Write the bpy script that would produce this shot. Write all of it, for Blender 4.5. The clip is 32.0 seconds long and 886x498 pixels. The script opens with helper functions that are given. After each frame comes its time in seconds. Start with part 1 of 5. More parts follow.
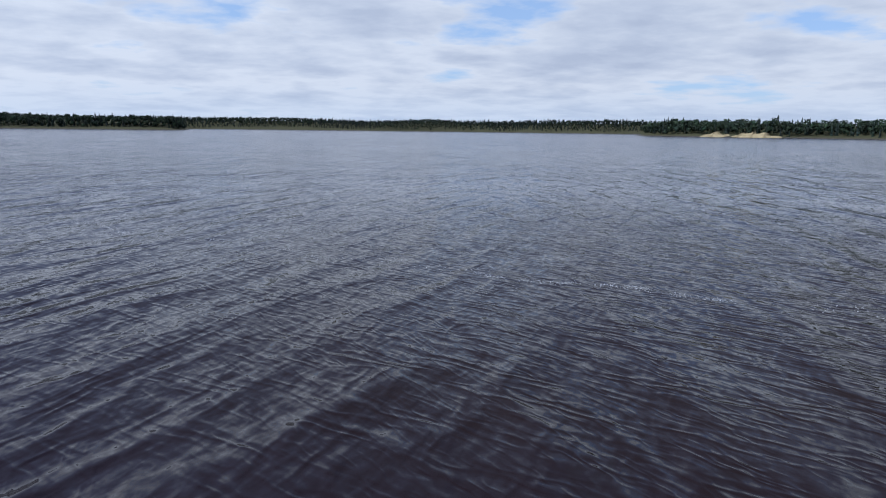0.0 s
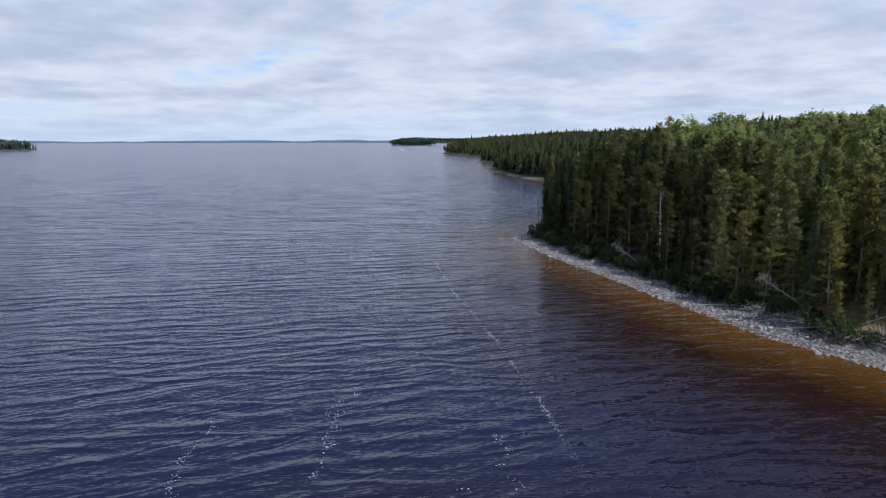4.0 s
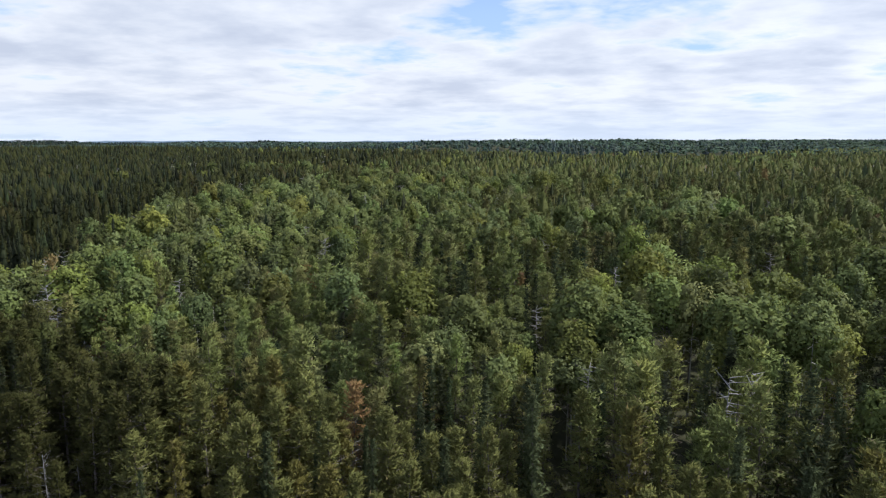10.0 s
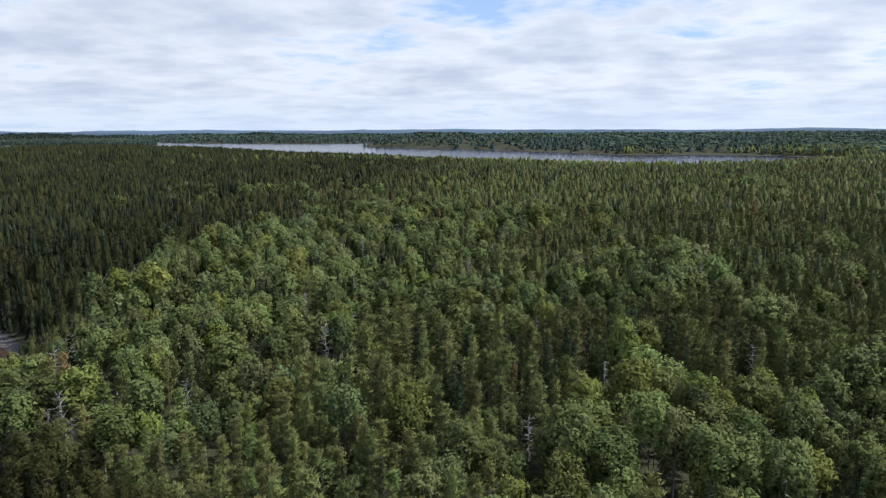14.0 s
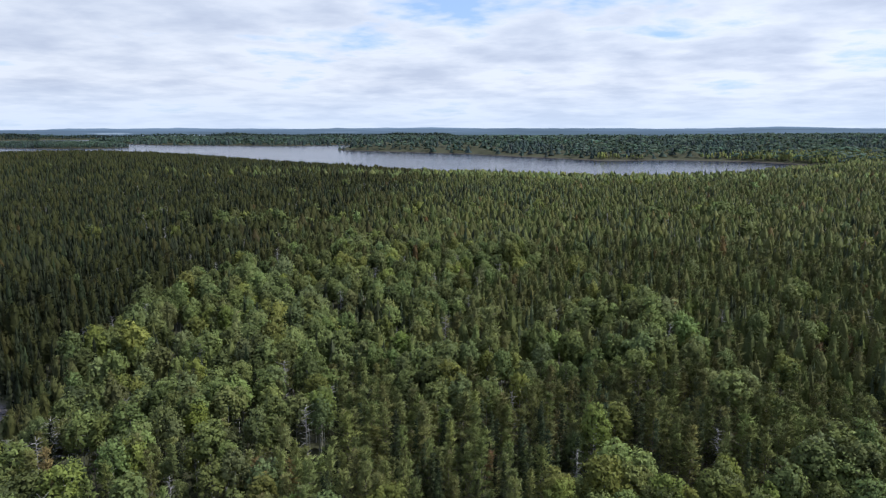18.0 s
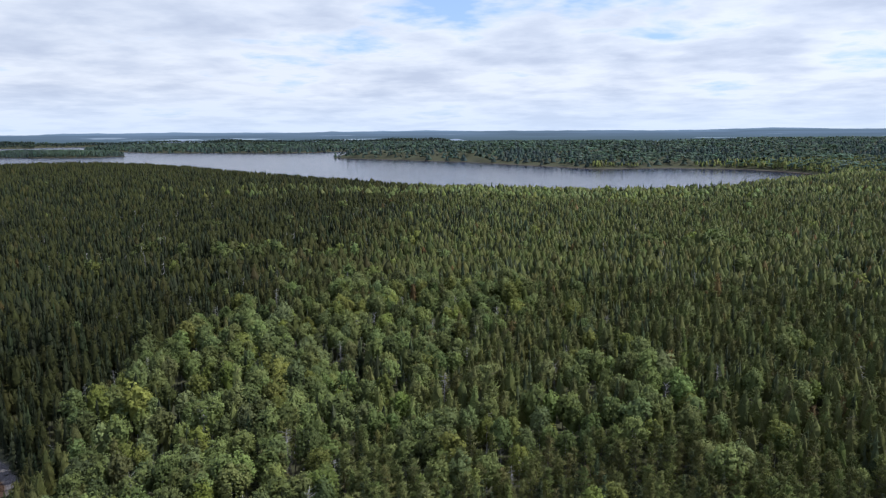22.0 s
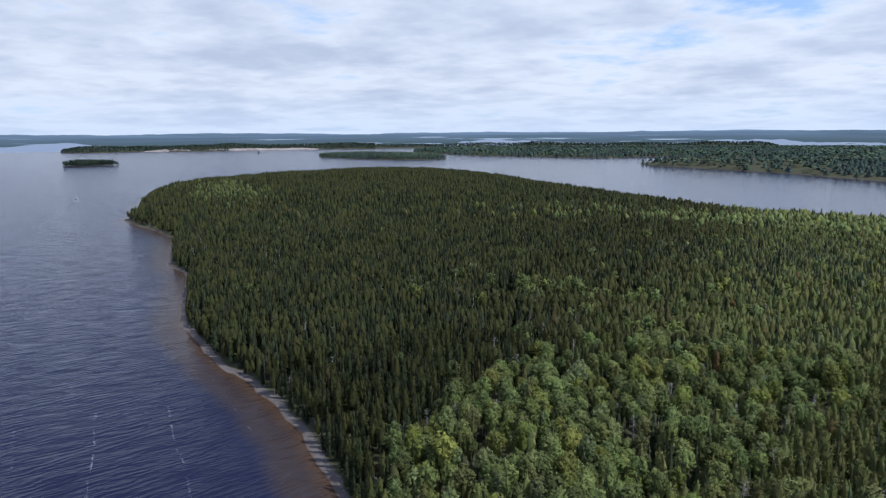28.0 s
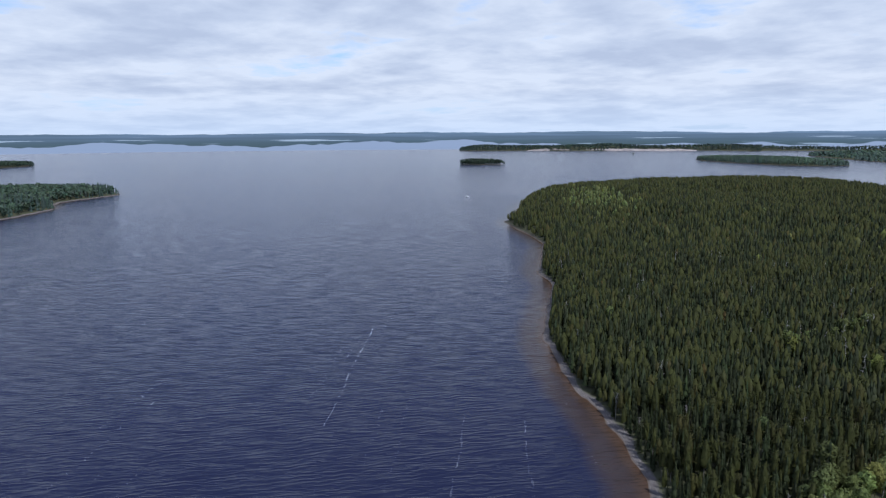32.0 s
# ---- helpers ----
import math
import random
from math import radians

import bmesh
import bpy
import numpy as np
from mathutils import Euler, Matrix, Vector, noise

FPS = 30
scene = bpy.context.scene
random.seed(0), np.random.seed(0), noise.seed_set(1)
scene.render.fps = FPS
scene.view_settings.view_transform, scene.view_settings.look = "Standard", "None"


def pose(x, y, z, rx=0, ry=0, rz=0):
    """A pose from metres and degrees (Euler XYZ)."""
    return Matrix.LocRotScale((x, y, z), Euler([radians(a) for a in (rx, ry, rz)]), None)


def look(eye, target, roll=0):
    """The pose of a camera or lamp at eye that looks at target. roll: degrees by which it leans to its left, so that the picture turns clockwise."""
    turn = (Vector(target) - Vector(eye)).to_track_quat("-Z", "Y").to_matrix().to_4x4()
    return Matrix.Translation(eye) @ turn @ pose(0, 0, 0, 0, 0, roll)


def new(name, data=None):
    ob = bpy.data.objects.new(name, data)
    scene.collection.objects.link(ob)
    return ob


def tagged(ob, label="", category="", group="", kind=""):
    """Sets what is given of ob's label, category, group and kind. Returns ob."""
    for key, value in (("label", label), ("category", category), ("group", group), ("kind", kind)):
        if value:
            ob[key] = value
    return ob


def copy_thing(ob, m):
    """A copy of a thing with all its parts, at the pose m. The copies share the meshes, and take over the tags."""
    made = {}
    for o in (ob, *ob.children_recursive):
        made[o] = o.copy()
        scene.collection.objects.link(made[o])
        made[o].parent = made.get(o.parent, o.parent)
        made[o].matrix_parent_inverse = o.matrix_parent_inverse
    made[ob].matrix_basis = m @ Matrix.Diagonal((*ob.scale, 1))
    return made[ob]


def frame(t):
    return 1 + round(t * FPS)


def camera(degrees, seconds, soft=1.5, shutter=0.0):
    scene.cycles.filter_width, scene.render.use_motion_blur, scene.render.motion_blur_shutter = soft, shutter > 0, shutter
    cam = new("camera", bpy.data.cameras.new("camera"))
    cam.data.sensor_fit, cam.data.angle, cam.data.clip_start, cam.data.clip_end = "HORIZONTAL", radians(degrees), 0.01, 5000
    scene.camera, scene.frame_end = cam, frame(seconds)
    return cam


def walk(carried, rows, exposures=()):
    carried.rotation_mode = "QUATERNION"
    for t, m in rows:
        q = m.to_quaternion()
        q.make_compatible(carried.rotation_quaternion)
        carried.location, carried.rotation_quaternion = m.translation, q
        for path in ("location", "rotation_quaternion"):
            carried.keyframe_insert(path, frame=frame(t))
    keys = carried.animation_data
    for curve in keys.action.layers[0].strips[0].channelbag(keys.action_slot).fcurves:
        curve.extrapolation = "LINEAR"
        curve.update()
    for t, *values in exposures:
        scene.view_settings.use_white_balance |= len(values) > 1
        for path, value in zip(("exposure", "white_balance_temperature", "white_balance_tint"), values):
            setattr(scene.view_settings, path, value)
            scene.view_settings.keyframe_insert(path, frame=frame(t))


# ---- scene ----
cam = camera(64.9, 32.0, soft=1.15)
# seconds, place in metres, yaw, pitch, roll in degrees
ROWS = [
    (0, -0.37, 0.49, 4.20, -13.00, -9.70, 0.67),
    (0.5, -0.28, 3.91, 5.64, -22.56, -9.70, 0.69),
    (1, -0.18, 7.30, 7.14, -35.56, -9.52, 0.89),
    (1.5, -0.02, 10.62, 8.76, -51.36, -9.44, 0.60),
    (2, 0.22, 13.86, 10.52, -70.54, -9.32, 0.90),
    (2.5, 0.55, 16.99, 12.43, -89.11, -9.10, 0.56),
    (3, 1.22, 19.95, 14.45, -102.61, -8.90, 0.32),
    (3.5, 2.49, 22.66, 16.51, -114.40, -8.90, 0.21),
    (4, 4.17, 24.87, 18.61, -126.50, -8.87, -0.00),
    (4.5, 5.73, 26.14, 20.91, -137.46, -8.88, 0.13),
    (6.5, 15.08, 17.85, 27.05, -170.34, -8.97, -0.40),
    (7, 15.95, 14.68, 28.49, -172.50, -8.87, -0.56),
    (7.5, 16.75, 10.96, 29.84, -172.43, -8.80, -0.44),
    (8, 17.51, 7.24, 31.51, -172.50, -8.86, -0.26),
    (8.5, 17.80, 3.52, 33.15, -172.33, -8.80, -0.17),
    (9, 18.22, 0.69, 35.24, -172.26, -8.92, -0.12),
    (9.5, 18.52, -0.60, 37.20, -172.31, -8.87, -0.00),
    (10, 18.68, -0.64, 39.06, -172.36, -8.84, 0.04),
    (10.5, 18.84, -0.41, 41.20, -172.41, -8.95, -0.01),
    (11, 18.94, -0.11, 43.52, -172.46, -9.18, -0.06),
    (11.5, 18.95, 0.19, 45.48, -172.52, -9.24, -0.04),
    (12, 19.05, 0.42, 47.58, -172.61, -9.33, -0.06),
    (12.5, 18.79, 0.49, 49.55, -172.56, -9.46, -0.16),
    (13, 18.74, 0.64, 51.28, -172.64, -9.53, -0.07),
    (13.5, 18.67, 0.66, 53.25, -172.68, -9.65, -0.09),
    (14, 18.60, 0.74, 55.21, -172.75, -9.76, -0.16),
    (14.5, 18.87, 0.95, 57.09, -173.07, -9.86, -0.11),
    (16.5, 18.91, 1.53, 64.32, -174.00, -9.88, -0.06),
    (17, 18.87, 1.54, 66.24, -174.29, -9.91, -0.00),
    (17.5, 18.80, 1.39, 68.09, -174.61, -9.90, -0.04),
    (18, 18.71, 1.38, 69.89, -174.75, -9.88, -0.06),
    (18.5, 18.84, 1.07, 71.62, -174.79, -9.87, -0.10),
    (19, 18.96, 0.98, 73.34, -174.86, -9.87, -0.12),
    (19.5, 18.98, 0.91, 75.13, -174.90, -9.83, -0.19),
    (20, 18.94, 0.84, 76.85, -174.91, -9.79, -0.21),
    (20.5, 18.94, 0.89, 78.59, -174.93, -9.75, -0.24),
    (21, 18.95, 1.12, 80.38, -174.98, -9.71, -0.26),
    (21.5, 19.05, 1.26, 82.06, -175.02, -9.66, -0.32),
    (22, 19.27, 1.21, 83.95, -175.08, -9.65, -0.41),
    (22.5, 19.73, 1.48, 85.63, -175.21, -9.61, -0.47),
    (23, 20.03, 1.82, 87.41, -175.29, -9.60, -0.47),
    (23.5, 20.26, 2.20, 89.27, -175.10, -9.62, -0.48),
    (24, 20.40, 2.42, 90.94, -173.88, -9.62, -0.43),
    (24.5, 20.43, 2.39, 92.51, -172.10, -9.60, -0.50),
    (25, 20.34, 2.59, 93.99, -170.33, -9.58, -0.62),
    (25.5, 20.49, 2.42, 95.76, -167.31, -9.58, -0.50),
    (27.5, 19.97, 2.36, 102.71, -155.31, -9.52, -0.39),
    (28, 19.80, 2.27, 104.81, -150.49, -9.53, -0.40),
    (28.5, 19.59, 2.38, 106.85, -145.57, -9.48, -0.34),
    (29, 19.91, 2.43, 108.67, -141.24, -9.50, -0.28),
    (29.5, 20.30, 2.23, 110.36, -136.89, -9.45, -0.21),
    (30, 20.22, 1.75, 112.18, -132.68, -9.47, -0.34),
    (30.5, 20.24, 1.88, 114.04, -128.76, -9.48, -0.21),
    (31, 19.99, 2.03, 116.09, -125.54, -9.51, -0.15),
    (31.5, 19.67, 1.92, 118.21, -122.98, -9.53, -0.17),
    (32, 19.12, 1.44, 120.28, -120.62, -9.52, -0.26),]


def flown(x, y, z, yaw, pitch, roll):
    """The camera's pose from its place, heading, tilt and roll."""
    ca, cp = radians(yaw), radians(pitch)
    ahead = Vector((-math.sin(ca) * math.cos(cp), math.cos(ca) * math.cos(cp), math.sin(cp)))
    return look((x, y, z), Vector((x, y, z)) + ahead * 10.0, roll)


walk(cam, [(t, flown(*r)) for t, *r in ROWS], [(0, -0.06, 5620, 10), (4.5, 0.08, 5650, 10), (7, 0.42, 6100, 10), (9, 0.38, 6050, 10), (11, 0.26, 6000, 10), (14, 0.22, 5880, 10), (25, 0.24, 5750, 10), (28.5, 0.10, 5600, 10), (30, 0.0, 5550, 10), (32, 0.10, 5550, 10)])

# ------------------------------------------------------------------ light
SUN_AZ, SUN_EL = 268.0, 55.0          # clockwise from +y, above the horizon
sun_data = bpy.data.lights.new("sun", "SUN")
sun_data.energy, sun_data.angle, sun_data.color = 3.9, radians(2.0), (1.0, 0.95, 0.85)
sun = new("sun", sun_data)
sun_dir = Vector((math.sin(radians(SUN_AZ)) * math.cos(radians(SUN_EL)), math.cos(radians(SUN_AZ)) * math.cos(radians(SUN_EL)), math.sin(radians(SUN_EL))))
sun.matrix_world = look(sun_dir * 100, (0, 0, 0))


class Nodes:
    """A thin helper for node trees."""

    def __init__(self, tree):
        self.tree = tree
        tree.nodes.clear()

    def add(self, kind, inputs=(), **props):
        n = self.tree.nodes.new(kind)
        for k, v in props.items():
            setattr(n, k, v)
        for k, v in dict(inputs).items():
            if hasattr(v, "is_output"):
                self.tree.links.new(v, n.inputs[k])
            else:
                n.inputs[k].default_value = v
        return n

    def math(self, op, a, b=0.0, c=0.0, clamp=False):
        return self.add("ShaderNodeMath", {0: a, 1: b, 2: c}, operation=op, use_clamp=clamp).outputs[0]

    def mix(self, fac, a, b):
        n = self.add("ShaderNodeMix", data_type="RGBA")
        for i, v in ((0, fac), (6, a), (7, b)):
            if hasattr(v, "is_output"):
                self.tree.links.new(v, n.inputs[i])
            else:
                n.inputs[i].default_value = v if i == 0 else (*v, 1)
        return n.outputs[2]

    def ramp(self, fac, stops):
        n = self.add("ShaderNodeValToRGB", {0: fac})
        e = n.color_ramp.elements
        while len(e) < len(stops):
            e.new(0.5)
        for el, (p, c) in zip(e, stops):
            el.position, el.color = p, (*c, 1) if len(c) == 3 else c
        return n.outputs[0]

    def noise(self, vec, scale, detail=4.0, rough=0.55, distort=0.0):
        return self.add("ShaderNodeTexNoise", {"Vector": vec, "Scale": scale, "Detail": detail, "Roughness": rough, "Distortion": distort}).outputs[0]

    def span(self, v, a, b, c=0.0, d=1.0):
        return self.add("ShaderNodeMapRange", {0: v, 1: a, 2: b, 3: c, 4: d}).outputs[0]


def make_world():
    world = bpy.data.worlds.new("sky")
    scene.world = world
    world.use_nodes = True
    g = Nodes(world.node_tree)
    way = g.add("ShaderNodeTexCoord").outputs["Generated"]
    sky = g.add("ShaderNodeTexSky", sky_type="NISHITA", sun_disc=False, sun_elevation=radians(SUN_EL), sun_rotation=radians(SUN_AZ),
                air_density=1.0, dust_density=0.6, ozone_density=1.5).outputs[0]
    blue = g.add("ShaderNodeMix", {0: 1.0}, data_type="RGBA", blend_type="MULTIPLY")
    g.tree.links.new(sky, blue.inputs[6])
    blue.inputs[7].default_value = (0.098, 0.105, 0.136, 1)
    xyz = g.add("ShaderNodeSeparateXYZ", {0: way}).outputs
    up = g.math("MAXIMUM", xyz[2], 0.0)
    low = g.math("ADD", up, 0.13)
    flat = g.add("ShaderNodeCombineXYZ", {0: g.math("DIVIDE", xyz[0], low), 1: g.math("DIVIDE", xyz[1], low), 2: 0.0}).outputs[0]
    big = g.noise(flat, 0.80, 5.0, 0.5, 0.15)
    fine = g.noise(flat, 3.0, 5.0, 0.55, 0.1)
    cells = g.add("ShaderNodeTexVoronoi", {"Vector": g.add("ShaderNodeVectorMath", {0: flat, 1: g.add("ShaderNodeVectorMath", {0: g.add("ShaderNodeTexNoise", {"Vector": flat, "Scale": 1.4, "Detail": 3.0}).outputs["Color"], 3: 0.7}, operation="SCALE").outputs[0]}, operation="ADD").outputs[0], "Scale": 1.25, "Smoothness": 0.6}, feature="SMOOTH_F1").outputs["Distance"]
    body = g.math("ADD", g.math("MULTIPLY", big, 0.66), g.math("MULTIPLY", fine, 0.30))
    body = g.math("ADD", body, g.span(cells, 0.1, 0.75, 0.055, -0.035))
    # heaped sheets of cloud with soft blue openings well above the horizon
    cover = g.span(g.math("ADD", body, g.span(up, 0.05, 0.15, 0.09, 0.0)), 0.395, 0.475)
    # overhead the layer thins into an even veil
    cover = g.mix(g.span(up, 0.20, 0.36), cover, (0.45, 0.45, 0.45))
    # thick middles are grey, thin edges white
    tone = g.math("ADD", g.math("MULTIPLY", g.noise(flat, 2.4, 5.0, 0.58, 0.2), 0.62), g.math("MULTIPLY", g.span(body, 0.42, 0.60), 0.38))
    cloud = g.ramp(tone, [(0.32, (0.80, 0.81, 0.84)), (0.45, (0.715, 0.735, 0.785)), (0.57, (0.635, 0.665, 0.735)), (0.72, (0.55, 0.585, 0.67))])
    # brighter veil towards the hidden sun
    to_sun = g.add("ShaderNodeVectorMath", {0: way, 1: tuple(sun_dir)}, operation="DOT_PRODUCT").outputs["Value"]
    glow = g.span(to_sun, -0.2, 1.0, 0.91, 1.07)
    veil = g.add("ShaderNodeVectorMath", {0: cloud, 3: glow}, operation="SCALE").outputs[0]
    opening = g.mix(g.span(up, 0.34, 0.17, 0.0, 0.45), blue.outputs[2], (0.52, 0.66, 0.80))
    seen = g.mix(cover, opening, veil)
    haze = g.mix(g.span(up, 0.0, 0.06, 0.6, 0.0), seen, (0.60, 0.68, 0.79))
    # the land beyond the lakes, painted on the backdrop with haze blue in its colours
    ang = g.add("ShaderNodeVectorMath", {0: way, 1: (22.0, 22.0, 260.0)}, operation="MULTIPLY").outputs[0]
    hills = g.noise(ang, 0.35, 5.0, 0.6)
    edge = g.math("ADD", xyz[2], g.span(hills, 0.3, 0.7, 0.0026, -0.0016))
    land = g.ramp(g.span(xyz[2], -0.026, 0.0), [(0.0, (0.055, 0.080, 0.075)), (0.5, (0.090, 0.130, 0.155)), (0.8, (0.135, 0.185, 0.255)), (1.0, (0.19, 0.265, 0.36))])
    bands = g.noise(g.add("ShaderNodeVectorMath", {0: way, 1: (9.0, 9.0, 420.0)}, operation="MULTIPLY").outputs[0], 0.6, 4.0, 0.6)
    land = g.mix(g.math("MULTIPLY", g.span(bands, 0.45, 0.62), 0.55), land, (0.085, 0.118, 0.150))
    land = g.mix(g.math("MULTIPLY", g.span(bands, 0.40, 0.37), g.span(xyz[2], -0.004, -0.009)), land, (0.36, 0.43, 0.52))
    # open water before the farthest land, its sky-lit blue painted on the backdrop
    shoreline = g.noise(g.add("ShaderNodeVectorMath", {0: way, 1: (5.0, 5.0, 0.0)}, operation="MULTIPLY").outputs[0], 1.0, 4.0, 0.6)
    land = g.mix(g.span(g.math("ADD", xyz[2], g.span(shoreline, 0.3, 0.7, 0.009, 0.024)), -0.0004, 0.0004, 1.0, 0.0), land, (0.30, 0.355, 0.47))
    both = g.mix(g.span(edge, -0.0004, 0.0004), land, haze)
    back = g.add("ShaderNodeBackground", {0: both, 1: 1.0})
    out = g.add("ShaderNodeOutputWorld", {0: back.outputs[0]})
    return world


make_world()


# ------------------------------------------------------------------ materials
def material(name):
    m = bpy.data.materials.new(name)
    m.use_nodes = True
    return m, Nodes(m.node_tree)


def finish(g, base, rough=0.8, bump=None, strength=0.3, distance=0.05, spec=0.3, **more):
    ins = {"Base Color": base if hasattr(base, "is_output") else (*base, 1), "Roughness": rough, "Specular IOR Level": spec}
    ins.update(more)
    if bump is not None:
        ins["Normal"] = g.add("ShaderNodeBump", {"Height": bump, "Strength": strength, "Distance": distance}).outputs[0]
    b = g.add("ShaderNodeBsdfPrincipled", ins)
    g.add("ShaderNodeOutputMaterial", {0: b.outputs[0]})


def world_pos(g):
    return g.add("ShaderNodeNewGeometry").outputs["Position"]


def leaf_material(name, dark, light, sheen=0.06, thin=0.46):
    """Foliage: each tree's own tint from its mesh, each tuft's from its island, rounded by the crown's own outward direction, thin enough to let light through."""
    m, g = material(name)
    geo = g.add("ShaderNodeNewGeometry")
    isl = geo.outputs["Random Per Island"]
    tint = g.add("ShaderNodeAttribute", attribute_name="tint").outputs["Color"]
    out = g.add("ShaderNodeAttribute", attribute_name="fluff").outputs["Vector"]
    out = g.add("ShaderNodeVectorTransform", {0: out}, vector_type="NORMAL", convert_from="OBJECT", convert_to="WORLD").outputs[0]
    own = g.add("ShaderNodeVectorMath", {0: geo.outputs["Normal"], 3: 0.5}, operation="SCALE").outputs[0]
    soft = g.add("ShaderNodeVectorMath", {0: g.add("ShaderNodeVectorMath", {0: own, 1: out}, operation="ADD").outputs[0]}, operation="NORMALIZE").outputs[0]
    speck = g.noise(geo.outputs["Position"], 1.9, 3.0)
    grain = g.span(g.noise(geo.outputs["Position"], 10.0, 2.0, 0.6), 0.36, 0.64)      # single twigs and leaves
    col = g.mix(g.math("ADD", g.math("MULTIPLY", isl, 0.28), g.math("ADD", g.math("MULTIPLY", speck, 0.26), g.math("MULTIPLY", grain, 0.46))), dark, light)
    mul = g.add("ShaderNodeMix", {0: 1.0}, data_type="RGBA", blend_type="MULTIPLY")
    g.tree.links.new(col, mul.inputs[6])
    g.tree.links.new(tint, mul.inputs[7])
    b = g.add("ShaderNodeBsdfPrincipled", {"Base Color": mul.outputs[2], "Roughness": 0.55, "Specular IOR Level": sheen, "Normal": soft})
    t = g.add("ShaderNodeBsdfTranslucent", {"Color": mul.outputs[2], "Normal": soft})
    mixed = g.add("ShaderNodeMixShader", {0: thin, 1: b.outputs[0], 2: t.outputs[0]}).outputs[0]
    g.add("ShaderNodeOutputMaterial", {0: mixed})
    return m


def bark_material(name, a, b):
    m, g = material(name)
    p = g.add("ShaderNodeMapping", {"Vector": world_pos(g), "Scale": (6, 6, 1.6)}).outputs[0]
    n = g.noise(p, 1.5, 5.0, 0.65)
    finish(g, g.mix(n, a, b), 0.9, n, 0.5, 0.04, 0.1)
    return m


PINE_TONES = (0.088, 0.098, 0.042), (0.268, 0.288, 0.088)
SPRUCE_TONES = (0.041, 0.050, 0.026), (0.119, 0.142, 0.066)
ASPEN_TONES = (0.104, 0.128, 0.046), (0.258, 0.300, 0.092)
PINE = leaf_material("pine_needles", *PINE_TONES)
SPRUCE = leaf_material("spruce_needles", *SPRUCE_TONES)
ASPEN = leaf_material("aspen_leaves", *ASPEN_TONES, 0.10, 0.38)
SHRUB = leaf_material("shrub_leaves", (0.030, 0.045, 0.020), (0.085, 0.105, 0.045))
# bluer green than the near trees: haze painted into the leaf colour
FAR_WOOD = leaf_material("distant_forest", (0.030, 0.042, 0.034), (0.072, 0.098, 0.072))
BARK = bark_material("grey_brown_bark", (0.100, 0.084, 0.072), (0.26, 0.225, 0.20))
PALE_BARK = bark_material("pale_aspen_bark", (0.30, 0.29, 0.25), (0.56, 0.54, 0.48))
DEAD = bark_material("bleached_dead_wood", (0.17, 0.158, 0.148), (0.40, 0.38, 0.36))


def ground_material():
    m, g = material("forest_floor_and_shore")
    p = world_pos(g)
    z = g.add("ShaderNodeSeparateXYZ", {0: p}).outputs[2]
    n1, n2, n3 = g.noise(p, 0.35, 4.0), g.noise(p, 1.7, 5.0), g.noise(p, 9.0, 4.0)
    litter = g.mix(g.span(n2, 0.35, 0.65), (0.075, 0.045, 0.034), (0.20, 0.130, 0.098))
    moss = g.mix(g.span(n2, 0.3, 0.7), (0.13, 0.105, 0.030), (0.29, 0.235, 0.060))
    open_ground = g.add("ShaderNodeAttribute", attribute_name="clearing").outputs["Fac"]
    shrubs = g.mix(n2, (0.032, 0.036, 0.020), (0.085, 0.082, 0.046))
    floor = g.mix(g.math("MULTIPLY", g.span(n1, 0.46, 0.58), open_ground), g.mix(open_ground, shrubs, litter), moss)
    shore = g.add("ShaderNodeAttribute", attribute_name="sand").outputs["Fac"]
    sand = g.mix(g.span(n1, 0.40, 0.58), g.mix(n2, (0.24, 0.20, 0.18), (0.36, 0.32, 0.29)), g.mix(n2, (0.40, 0.365, 0.335), (0.58, 0.54, 0.50)))
    wet = g.mix(g.span(g.math("ADD", z, g.math("MULTIPLY", n2, 0.12)), 0.10, 0.22), (0.20, 0.155, 0.11), sand)
    pebble = g.add("ShaderNodeTexVoronoi", {"Vector": p, "Scale": 4.5}).outputs
    each = g.add("ShaderNodeSeparateColor", {0: pebble["Color"]}).outputs[0]
    gravel = g.mix(g.math("MULTIPLY", each, g.span(pebble["Distance"], 0.62, 0.25)), (0.070, 0.060, 0.057), (0.36, 0.325, 0.31))
    gravel = g.mix(g.span(n3, 0.3, 0.7, 0.0, 0.5), gravel, (0.12, 0.105, 0.10))
    dull = g.add("ShaderNodeAttribute", attribute_name="overgrown").outputs["Fac"]
    gravel = g.mix(g.math("MULTIPLY", dull, g.span(n1, 0.3, 0.6, 0.45, 1.0)), gravel, (0.055, 0.050, 0.036))
    gravel = g.mix(g.span(z, 0.02, 0.16), (0.10, 0.075, 0.06), gravel)
    beach = g.mix(shore, gravel, wet)
    low = g.span(g.math("ADD", z, g.math("MULTIPLY", g.math("SUBTRACT", n2, 0.5), 0.5)), 0.70, 1.0)
    finish(g, g.mix(low, beach, floor), 0.95, n3, 0.6, 0.06, 0.1)
    return m


